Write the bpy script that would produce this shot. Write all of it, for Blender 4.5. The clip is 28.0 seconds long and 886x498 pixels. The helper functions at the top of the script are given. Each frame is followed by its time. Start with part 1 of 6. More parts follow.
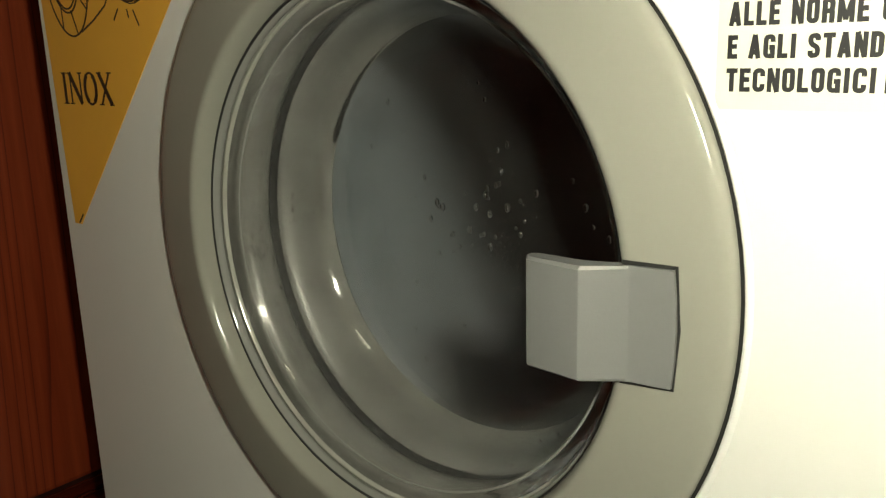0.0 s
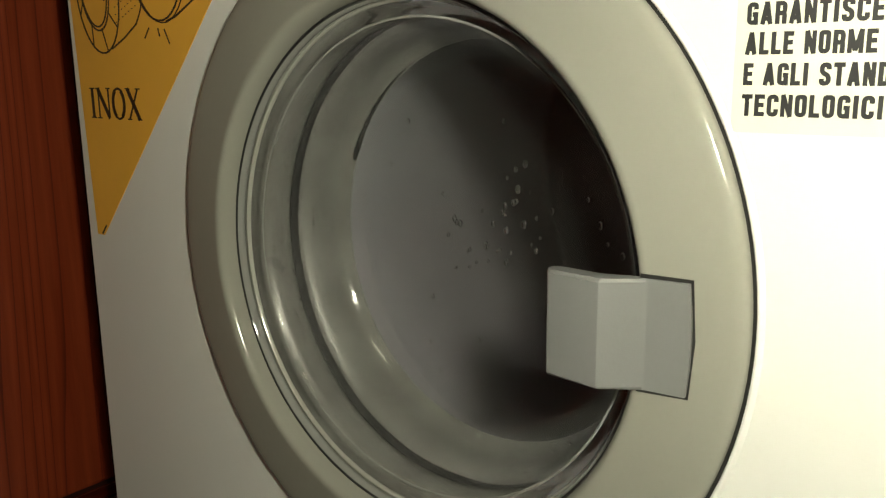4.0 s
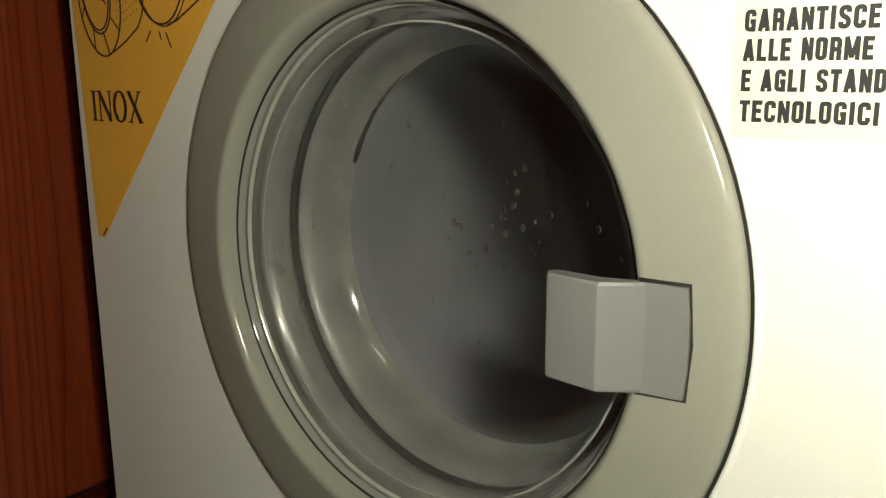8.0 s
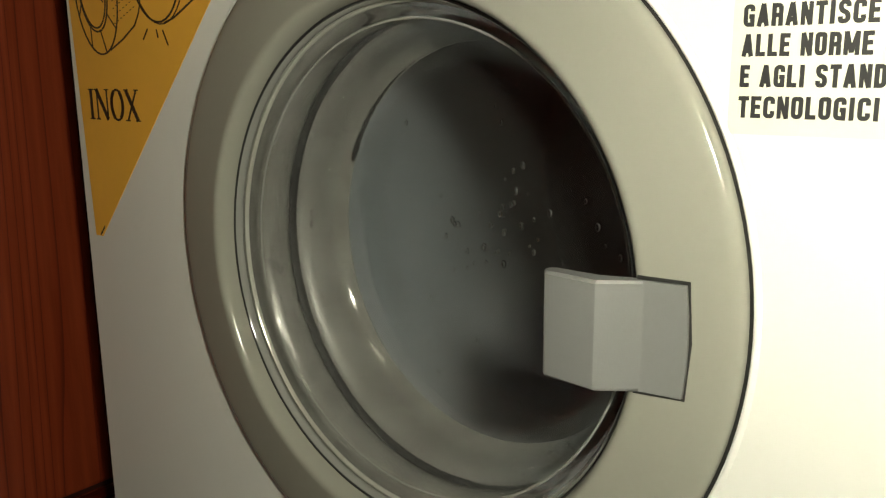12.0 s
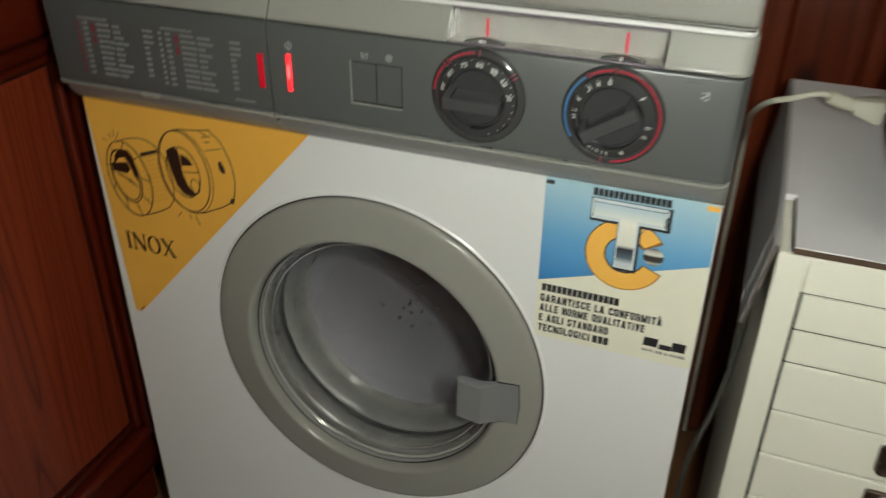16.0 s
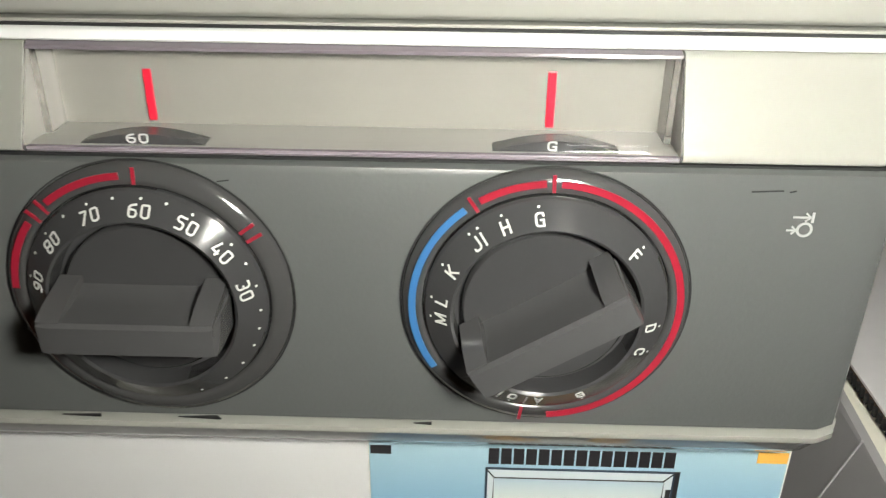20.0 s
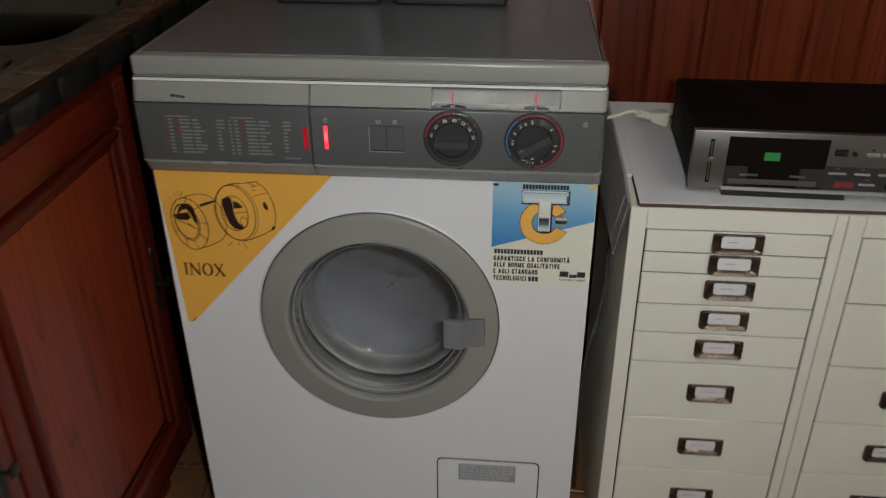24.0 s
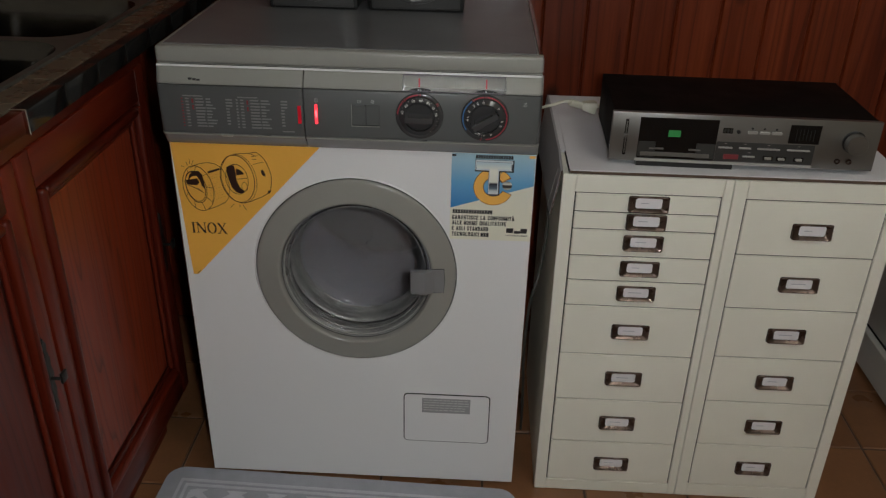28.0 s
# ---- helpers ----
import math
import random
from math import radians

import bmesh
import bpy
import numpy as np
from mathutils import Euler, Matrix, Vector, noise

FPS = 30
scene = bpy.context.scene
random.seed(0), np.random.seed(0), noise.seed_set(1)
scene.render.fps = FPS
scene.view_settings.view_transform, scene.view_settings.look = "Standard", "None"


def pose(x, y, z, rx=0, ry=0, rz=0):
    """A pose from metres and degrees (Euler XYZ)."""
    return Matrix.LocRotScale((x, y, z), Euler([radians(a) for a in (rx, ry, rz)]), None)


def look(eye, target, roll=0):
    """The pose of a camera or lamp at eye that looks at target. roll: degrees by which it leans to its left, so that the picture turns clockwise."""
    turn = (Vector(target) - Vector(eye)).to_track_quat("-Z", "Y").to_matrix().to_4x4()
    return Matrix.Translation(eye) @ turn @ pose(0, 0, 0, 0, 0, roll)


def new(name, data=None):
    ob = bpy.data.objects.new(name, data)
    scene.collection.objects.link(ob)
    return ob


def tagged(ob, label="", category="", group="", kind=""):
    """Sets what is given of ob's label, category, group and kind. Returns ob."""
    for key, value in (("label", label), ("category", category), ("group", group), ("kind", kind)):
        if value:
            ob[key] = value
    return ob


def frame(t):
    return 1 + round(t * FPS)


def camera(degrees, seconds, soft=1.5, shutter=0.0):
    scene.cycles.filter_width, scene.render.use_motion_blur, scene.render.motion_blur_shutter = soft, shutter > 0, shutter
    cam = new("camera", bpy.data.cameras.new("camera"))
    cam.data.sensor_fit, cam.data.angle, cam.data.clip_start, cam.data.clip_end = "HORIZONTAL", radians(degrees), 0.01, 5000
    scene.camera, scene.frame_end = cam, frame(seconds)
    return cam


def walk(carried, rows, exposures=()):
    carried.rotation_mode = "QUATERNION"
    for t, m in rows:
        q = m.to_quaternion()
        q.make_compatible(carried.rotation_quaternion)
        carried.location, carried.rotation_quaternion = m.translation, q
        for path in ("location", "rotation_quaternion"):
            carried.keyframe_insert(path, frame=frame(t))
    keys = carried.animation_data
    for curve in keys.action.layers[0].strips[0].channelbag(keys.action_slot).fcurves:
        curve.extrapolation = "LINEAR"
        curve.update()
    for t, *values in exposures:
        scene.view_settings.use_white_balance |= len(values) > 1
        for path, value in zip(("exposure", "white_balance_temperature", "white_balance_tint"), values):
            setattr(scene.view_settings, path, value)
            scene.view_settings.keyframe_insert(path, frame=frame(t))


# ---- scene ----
cam = camera(55.4, 28.0, soft=1.25, shutter=0.5)
PATH = [
    (0, (0.572, -0.284, 0.574), (-0.657, 1.222, 0.101), -1.6),
    (0.5, (0.572, -0.289, 0.574), (-0.656, 1.221, 0.113), -1.3),
    (1, (0.572, -0.289, 0.574), (-0.659, 1.218, 0.115), -1.3),
    (1.5, (0.572, -0.294, 0.573), (-0.657, 1.22, 0.13), -0.9),
    (2, (0.572, -0.298, 0.574), (-0.653, 1.22, 0.133), -0.8),
    (2.5, (0.573, -0.301, 0.574), (-0.653, 1.219, 0.141), -0.7),
    (3, (0.573, -0.303, 0.574), (-0.653, 1.218, 0.147), -0.6),
    (3.5, (0.573, -0.304, 0.574), (-0.655, 1.217, 0.15), -0.6),
    (5.5, (0.573, -0.305, 0.574), (-0.652, 1.218, 0.153), -0.5),
    (6, (0.574, -0.305, 0.575), (-0.652, 1.217, 0.152), -0.5),
    (6.5, (0.574, -0.307, 0.573), (-0.651, 1.22, 0.161), -0.3),
    (7, (0.574, -0.308, 0.575), (-0.65, 1.218, 0.16), -0.3),
    (7.5, (0.574, -0.307, 0.574), (-0.653, 1.217, 0.16), -0.4),
    (8, (0.574, -0.307, 0.575), (-0.651, 1.218, 0.158), -0.4),
    (8.5, (0.574, -0.307, 0.575), (-0.651, 1.218, 0.158), -0.4),
    (9, (0.574, -0.304, 0.575), (-0.652, 1.219, 0.151), -0.6),
    (9.5, (0.574, -0.304, 0.575), (-0.654, 1.217, 0.15), -0.6),
    (10, (0.574, -0.305, 0.574), (-0.652, 1.218, 0.154), -0.5),
    (10.5, (0.574, -0.302, 0.575), (-0.654, 1.217, 0.147), -0.7),
    (11, (0.574, -0.303, 0.575), (-0.654, 1.217, 0.148), -0.7),
    (11.5, (0.574, -0.304, 0.574), (-0.654, 1.218, 0.155), -0.5),
    (13.5, (0.574, -0.304, 0.574), (-0.652, 1.219, 0.154), -0.6),
    (14, (0.575, -0.307, 0.574), (-0.653, 1.217, 0.159), -0.5),
    (14.5, (0.577, -0.327, 0.583), (-0.624, 1.218, 0.169), -1.6),
    (15, (0.553, -0.379, 0.7), (-0.447, 1.124, -0.162), 0.2),
    (15.5, (0.603, -0.462, 0.889), (-0.236, 1.023, -0.154), -2.4),
    (15.6, (0.614, -0.489, 0.911), (-0.212, 1.004, -0.133), -1.9),
    (16, (0.599, -0.597, 0.998), (-0.006, 1.011, -0.025), 0.7),
    (16.5, (0.539, -0.656, 1.012), (0.172, 1.075, 0.081), -2.9),
    (17, (0.505, -0.53, 0.991), (0.244, 1.201, 0.023), -3.0),
    (17.5, (0.498, -0.399, 0.958), (0.351, 1.364, 0.025), -2.5),
    (18, (0.498, -0.3, 0.913), (0.412, 1.484, 0.012), -3.0),
    (18.5, (0.49, -0.236, 0.891), (0.447, 1.563, 0.018), -1.8),
    (19, (0.494, -0.212, 0.88), (0.475, 1.572, -0.025), 0.4),
    (19.5, (0.494, -0.209, 0.881), (0.491, 1.572, -0.028), 0.7),
    (20, (0.49, -0.213, 0.885), (0.449, 1.562, -0.036), 0.6),
    (20.5, (0.483, -0.23, 0.892), (0.436, 1.543, -0.031), 0.6),
    (21, (0.473, -0.268, 0.905), (0.425, 1.519, 0.006), 0.5),
    (21.5, (0.471, -0.33, 0.92), (0.423, 1.445, 0.001), 0.7),
    (22, (0.481, -0.405, 0.937), (0.378, 1.365, 0.011), 0.3),
    (22.5, (0.48, -0.491, 0.947), (0.376, 1.267, -0.001), 1.5),
    (24.5, (0.494, -1.15, 1.2), (0.314, 0.577, 0.207), -0.7),
    (25, (0.452, -1.218, 1.19), (0.261, 0.492, 0.17), 1.4),
    (25.5, (0.451, -1.237, 1.18), (0.375, 0.484, 0.165), 2.0),
    (25.7, (0.463, -1.247, 1.184), (0.447, 0.482, 0.18), 2.4),
    (26, (0.48, -1.268, 1.188), (0.403, 0.484, 0.227), 1.0),
    (26.5, (0.488, -1.277, 1.203), (0.425, 0.484, 0.259), 1.4),
    (27, (0.499, -1.275, 1.202), (0.428, 0.489, 0.263), 1.0),
    (27.5, (0.494, -1.271, 1.203), (0.41, 0.495, 0.268), 0.7),
    (28, (0.497, -1.271, 1.202), (0.433, 0.495, 0.267), 1.3),
]
EXPOSURES = [(0, 0.50, 8250, -5), (3, 0.54, 8250, -5), (6, 0.60, 8150, -4), (14, 0.60, 8150, -4), (15, 0.95, 7400, -1), (16, 1.55, 6800, 1), (17, 1.30, 6700, 4), (18, 0.46, 6900, 7), (19, 0.06, 6900, 7),
             (20.5, 0.12, 6900, 7), (21, 0.36, 6900, 7), (22, 0.84, 6800, 7), (24.5, 2.14, 6200, 9), (28, 2.12, 6200, 9)]
walk(cam, [(t, look(eye, target, roll)) for t, eye, target, roll in PATH], EXPOSURES)

# ---- light ----
world = bpy.data.worlds.new("room_air")
scene.world = world
world.use_nodes = True
world.node_tree.nodes["Background"].inputs[0].default_value = (0.9, 0.85, 0.75, 1)
world.node_tree.nodes["Background"].inputs[1].default_value = 0.002
LAMP = (1.5, -1.3, 2.31)
lamp_data = bpy.data.lights.new("ceiling_lamp_light", "AREA")
lamp_data.shape, lamp_data.size, lamp_data.size_y = "RECTANGLE", 0.56, 0.26
lamp_data.energy, lamp_data.color = 0.9, (1.0, 0.97, 0.90)
lamp_ob = new("ceiling_lamp_light", lamp_data)
lamp_ob.matrix_basis = pose(*LAMP)

# ---- materials ----
def node_mat(name):
    m = bpy.data.materials.new(name)
    m.use_nodes = True
    nt = m.node_tree
    return m, nt, nt.nodes["Principled BSDF"]


def tex_coord(nt, scale=(1, 1, 1), spread=0.0):
    """Object coordinates, shifted from piece to piece by spread."""
    tc = nt.nodes.new("ShaderNodeTexCoord")
    mp = nt.nodes.new("ShaderNodeMapping")
    mp.inputs["Scale"].default_value = scale
    nt.links.new(tc.outputs["Object"], mp.inputs["Vector"])
    if spread:
        oi = nt.nodes.new("ShaderNodeObjectInfo")
        mul = nt.nodes.new("ShaderNodeMath")
        mul.operation = "MULTIPLY"
        mul.inputs[1].default_value = spread
        nt.links.new(oi.outputs["Random"], mul.inputs[0])
        nt.links.new(mul.outputs[0], mp.inputs["Location"])
    return mp.outputs["Vector"]


def noise_tex(nt, vec, scale, detail=4.0, rough=0.55, distort=0.0):
    n = nt.nodes.new("ShaderNodeTexNoise")
    n.inputs["Scale"].default_value = scale
    n.inputs["Detail"].default_value = detail
    n.inputs["Roughness"].default_value = rough
    n.inputs["Distortion"].default_value = distort
    nt.links.new(vec, n.inputs["Vector"])
    return n.outputs["Fac"]


def ramp(nt, fac, stops):
    r = nt.nodes.new("ShaderNodeValToRGB")
    els = r.color_ramp.elements
    while len(els) < len(stops):
        els.new(0.5)
    for e, (p, c) in zip(els, stops):
        e.position, e.color = p, (*c, 1)
    nt.links.new(fac, r.inputs["Fac"])
    return r.outputs["Color"]


def span(nt, fac, lo, hi, a=0.3, b=0.7):
    r = nt.nodes.new("ShaderNodeMapRange")
    r.inputs[1].default_value, r.inputs[2].default_value = a, b
    r.inputs[3].default_value, r.inputs[4].default_value = lo, hi
    nt.links.new(fac, r.inputs[0])
    return r.outputs[0]


def blend(nt, mode, fac, a, b):
    m = nt.nodes.new("ShaderNodeMix")
    m.data_type, m.blend_type = "RGBA", mode
    for sock, v in ((m.inputs[0], fac), (m.inputs[6], a), (m.inputs[7], b)):
        if isinstance(v, bpy.types.NodeSocket):
            nt.links.new(v, sock)
        elif isinstance(v, (int, float)):
            sock.default_value = v
        else:
            sock.default_value = (*v, 1)
    return m.outputs[2]


def add_bump(nt, bsdf, fac, strength, distance):
    b = nt.nodes.new("ShaderNodeBump")
    b.inputs["Strength"].default_value, b.inputs["Distance"].default_value = strength, distance
    nt.links.new(fac, b.inputs["Height"])
    nt.links.new(b.outputs["Normal"], bsdf.inputs["Normal"])


def plain(name, colour, rough=0.4, metal=0.0, vary=0.06, big=7.0, fine=160.0, bump=0.1, depth=0.0004, coat=0.0, spread=0.0, stain=None, spec=0.5):
    """Paint, plastic, metal or rubber: colour with soft blotches and a fine grain, uneven gloss and faint relief."""
    m, nt, b = node_mat(name)
    v = tex_coord(nt, spread=spread)
    n1, n2 = noise_tex(nt, v, big, 5), noise_tex(nt, v, fine, 3)
    lo = tuple(max(0.0, c * (1 - vary)) for c in colour)
    hi = tuple(min(1.0, c * (1 + vary)) for c in colour)
    col = ramp(nt, n1, [(0.3, lo), (0.7, hi)])
    col = blend(nt, "MULTIPLY", 0.5, col, ramp(nt, n2, [(0.25, (1 - vary,) * 3), (0.7, (1, 1, 1))]))
    if stain:
        n3 = noise_tex(nt, v, 3.1, 8, 0.7, 0.6)
        col = blend(nt, "MIX", span(nt, n3, 0.0, 0.22, 0.45, 0.80), col, stain)
    nt.links.new(col, b.inputs["Base Color"])
    g = min(0.22, vary * 4)
    nt.links.new(span(nt, n1, max(0.02, rough * (1 - g)), min(1, rough * (1 + g))), b.inputs["Roughness"])
    b.inputs["Metallic"].default_value = metal
    b.inputs["Specular IOR Level"].default_value = spec
    b.inputs["Coat Weight"].default_value = coat
    b.inputs["Coat Roughness"].default_value = 0.08
    if bump:
        add_bump(nt, b, n2, bump, depth)
    return m


def wood(name, dark, mid, light, along="z", rough=0.35, knots=True, coat=0.3, spread=9.0, contrast=1.0, lines=16.0, stretch=0.045):
    """Varnished pine: long straight grain with some arches, darker late wood, a few knots."""
    m, nt, b = node_mat(name)
    sc = {"z": (1, 1, stretch), "y": (1, stretch, 1), "x": (stretch, 1, 1)}[along]
    v = tex_coord(nt, sc, spread)
    bend = noise_tex(nt, v, 7.0, 2, 0.5)
    rings = nt.nodes.new("ShaderNodeMath")
    rings.operation = "MULTIPLY"
    rings.inputs[1].default_value = lines
    nt.links.new(bend, rings.inputs[0])
    saw = nt.nodes.new("ShaderNodeMath")
    saw.operation = "FRACT"
    nt.links.new(rings.outputs[0], saw.inputs[0])
    fibre = noise_tex(nt, v, 170, 4, 0.6)
    broad = noise_tex(nt, v, 3.0, 4, 0.6)
    col = ramp(nt, saw.outputs[0], [(0.0, mid), (0.55, light), (0.86, mid), (0.96, dark)])
    col = blend(nt, "MIX", 1.0 - 0.55 * contrast, col, mid)
    col = blend(nt, "MULTIPLY", 0.7, col, ramp(nt, fibre, [(0.3, (0.66, 0.60, 0.55)), (0.62, (1, 1, 1))]))
    col = blend(nt, "MULTIPLY", 0.8, col, ramp(nt, broad, [(0.3, (0.70, 0.64, 0.60)), (0.7, (1.1, 1.1, 1.1))]))
    oi = nt.nodes.new("ShaderNodeObjectInfo")
    col = blend(nt, "MULTIPLY", 1.0, col, ramp(nt, oi.outputs["Random"], [(0.0, (0.66, 0.60, 0.56)), (1.0, (1.15, 1.15, 1.1))]))
    if knots:
        kv = tex_coord(nt, tuple(1.0 if s == 1 else 0.55 for s in sc), spread)
        vo = nt.nodes.new("ShaderNodeTexVoronoi")
        vo.inputs["Scale"].default_value = 6.5
        vo.inputs["Randomness"].default_value = 1.0
        nt.links.new(kv, vo.inputs["Vector"])
        col = blend(nt, "MIX", span(nt, vo.outputs["Distance"], 0.9, 0.0, 0.05, 0.13), col, tuple(c * 0.25 for c in dark))
    nt.links.new(col, b.inputs["Base Color"])
    nt.links.new(span(nt, fibre, rough * 0.8, rough * 1.3), b.inputs["Roughness"])
    b.inputs["Coat Weight"].default_value = coat
    b.inputs["Coat Roughness"].default_value = 0.15
    b.inputs["Specular IOR Level"].default_value = 0.3
    add_bump(nt, b, fibre, 0.12, 0.0005)
    return m


def clear(name, tint, rough=0.02, ior=1.45, spec=0.5, through_share=1.0, coat=0.0):
    """Clear glass, plastic or water; a through_share below 1 leaves a thin film of haze on it, which lifts the dark
    behind it.
    """
    m, nt, b = node_mat(name)
    b.inputs["Base Color"].default_value = (*tint, 1)
    b.inputs["Transmission Weight"].default_value = through_share
    b.inputs["Coat Weight"].default_value, b.inputs["Coat Roughness"].default_value = coat, 0.03
    b.inputs["IOR"].default_value = ior
    b.inputs["Specular IOR Level"].default_value = spec
    n = noise_tex(nt, tex_coord(nt), 60, 4)
    nt.links.new(span(nt, n, rough * 0.6, rough * 1.6), b.inputs["Roughness"])
    return m


def glow(name, colour, strength):
    m, nt, b = node_mat(name)
    b.inputs["Base Color"].default_value = (*colour, 1)
    b.inputs["Emission Color"].default_value = (*colour, 1)
    b.inputs["Emission Strength"].default_value = strength
    return m


def cloth(name, colour):
    m, nt, b = node_mat(name)
    v = tex_coord(nt, spread=4.0)
    n1, n2 = noise_tex(nt, v, 9, 5, 0.6, 0.8), noise_tex(nt, v, 120, 3)
    col = ramp(nt, n1, [(0.3, tuple(c * 0.6 for c in colour)), (0.7, colour)])
    nt.links.new(col, b.inputs["Base Color"])
    b.inputs["Roughness"].default_value = 0.75
    b.inputs["Sheen Weight"].default_value = 0.2
    add_bump(nt, b, n2, 0.4, 0.002)
    return m


WHITE = plain("white_enamel", (0.74, 0.74, 0.745), 0.28, vary=0.004, big=9, bump=0.3, depth=0.0003, fine=240, coat=0.15)
CREAM = plain("cream_plastic", (0.275, 0.273, 0.25), 0.32, vary=0.03, bump=0.05)
LIDGREY = plain("lid_laminate", (0.168, 0.170, 0.178), 0.2, vary=0.05, bump=0.05)
GREY = plain("grey_fascia", (0.084, 0.088, 0.088), 0.38, vary=0.04, bump=0.15, fine=700)
BEAD = plain("pale_grey_bead", (0.29, 0.29, 0.268), 0.25, vary=0.04, bump=0.0)
COVE = plain("glossy_grey_cove", (0.25, 0.25, 0.248), 0.07, vary=0.03, bump=0.0)
RING = plain("taupe_door_plastic", (0.274, 0.268, 0.246), 0.16, vary=0.03, bump=0.06, fine=300)
GRIP = plain("mid_grey_handle", (0.178, 0.180, 0.188), 0.36, vary=0.03, bump=0.25, fine=900, depth=0.0002)
DARKGREY = plain("dark_grey_dial", (0.042, 0.042, 0.044), 0.13, vary=0.05, bump=0.0)
GRIPDARK = plain("dark_grey_grip", (0.060, 0.060, 0.062), 0.26, vary=0.06, bump=0.1)
BLACK = plain("black_plastic", (0.012, 0.012, 0.012), 0.4, vary=0.1)
LINTSHADE = plain("black_lint_and_shade", (0.004, 0.004, 0.004), 0.9, vary=0.1, spec=0.1)
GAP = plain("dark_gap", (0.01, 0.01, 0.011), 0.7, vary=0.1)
RUBBER = plain("grey_rubber", (0.104, 0.102, 0.100), 0.34, vary=0.20, big=34, bump=0.5, depth=0.0008, stain=(0.035, 0.033, 0.03))
STEEL = plain("brushed_steel", (0.42, 0.42, 0.42), 0.30, 1.0, vary=0.08, fine=300, bump=0.1)
DRUMSTEEL = plain("wet_drum_steel", (0.20, 0.20, 0.205), 0.45, 0.3, vary=0.15, fine=200, bump=0.3)
BEADSTEEL = plain("pale_satin_bead", (0.50, 0.50, 0.47), 0.14, 0.35, vary=0.06, big=40, bump=0.0)
CHROME = plain("polished_metal", (0.70, 0.70, 0.68), 0.08, 1.0, vary=0.03, bump=0.0)
# The door glass's slight haze also stands in for ambient light in the drum.
GLASS = clear("door_glass", (0.95, 0.95, 0.95), 0.10, 1.22, 0.5, 0.993, 0.6)
PLEXI = clear("clear_plastic", (0.97, 0.96, 0.97), 0.015, 1.3)
RINGCLEAR = plain("smoked_ring", (0.052, 0.052, 0.053), 0.12, vary=0.05, bump=0.0, coat=0.4)
SYMBOLPRINT = plain("grey_print", (0.36, 0.36, 0.36), 0.5, vary=0.05, bump=0.0)
RED = plain("red_print", (0.52, 0.012, 0.035), 0.3, vary=0.03, bump=0.0)
PRINT = plain("pale_print", (0.54, 0.54, 0.52), 0.55, vary=0.03, bump=0.0)
ARCRED = plain("smoked_red_print", (0.28, 0.014, 0.032), 0.32, vary=0.05, bump=0.0)
ARCBLUE = plain("smoked_blue_print", (0.035, 0.13, 0.30), 0.32, vary=0.05, bump=0.0)
INK = plain("dark_ink", (0.028, 0.010, 0.007), 0.5, vary=0.1, bump=0.0)
INKGREY = plain("black_ink", (0.020, 0.019, 0.022), 0.5, vary=0.1, bump=0.0)
INKRED = plain("dull_red_ink", (0.22, 0.03, 0.035), 0.5, vary=0.1, bump=0.0)
YELLOW = plain("amber_sticker", (0.86, 0.46, 0.08), 0.38, vary=0.04, bump=0.03, stain=(0.62, 0.29, 0.03))
PAPER = plain("white_sticker", (0.76, 0.745, 0.62), 0.34, vary=0.02, bump=0.03)
ORANGE = plain("orange_print", (0.86, 0.47, 0.10), 0.36, vary=0.03, bump=0.0)
REDLAMP = glow("lit_red_lamp", (1.0, 0.02, 0.03), 0.55)
REDDULL = plain("red_bar", (0.70, 0.01, 0.03), 0.3, vary=0.03, bump=0.0)
GREENLAMP = glow("green_display", (0.02, 0.15, 0.035), 0.07)
CABINET = plain("cream_steel", (0.79, 0.775, 0.68), 0.36, vary=0.03, bump=0.25, fine=500, depth=0.0003, stain=(0.63, 0.61, 0.51))
BRONZE = plain("bronzed_steel", (0.085, 0.058, 0.046), 0.27, 0.7, vary=0.25, big=40, bump=0.15)
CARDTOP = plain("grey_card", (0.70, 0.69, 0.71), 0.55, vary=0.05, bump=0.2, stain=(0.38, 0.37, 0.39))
CARDEDGE = plain("brown_card", (0.085, 0.052, 0.033), 0.8, vary=0.2, bump=0.5, depth=0.001)
CORD = plain("ivory_cable", (0.62, 0.60, 0.50), 0.42, vary=0.05)
DECKCASE = plain("black_steel_case", (0.005, 0.0032, 0.0026), 0.65, vary=0.1, bump=0.3, fine=800, spec=0.12)
SILVER = plain("silver_panel", (0.22, 0.213, 0.20), 0.38, 0.85, vary=0.04, fine=600, bump=0.1)
KEYSTEEL = plain("pale_key_metal", (0.42, 0.41, 0.39), 0.4, 0.3, vary=0.04, bump=0.0)
SMOKE = plain("dark_window", (0.006, 0.006, 0.006), 0.12, vary=0.1, bump=0.0)
CONE = plain("black_paper_cone", (0.02, 0.02, 0.02), 0.6, vary=0.1)
MATBLUE = plain("grey_blue_pile", (0.40, 0.415, 0.46), 0.9, vary=0.10, big=30, fine=600, bump=0.9, depth=0.002)
MATPALE = plain("pale_pile", (0.58, 0.59, 0.63), 0.9, vary=0.08, big=30, fine=600, bump=0.9, depth=0.002)
TILE = plain("terracotta_tile", (0.215, 0.098, 0.043), 0.33, vary=0.22, big=6, bump=0.2, spread=9.0, stain=(0.16, 0.07, 0.035))
GROUT = plain("dark_grout", (0.085, 0.055, 0.04), 0.85, vary=0.2, bump=0.5, depth=0.001)
STONE = plain("brown_counter_tile", (0.108, 0.088, 0.060), 0.28, vary=0.25, big=24, bump=0.1, spread=9.0, stain=(0.10, 0.07, 0.045))
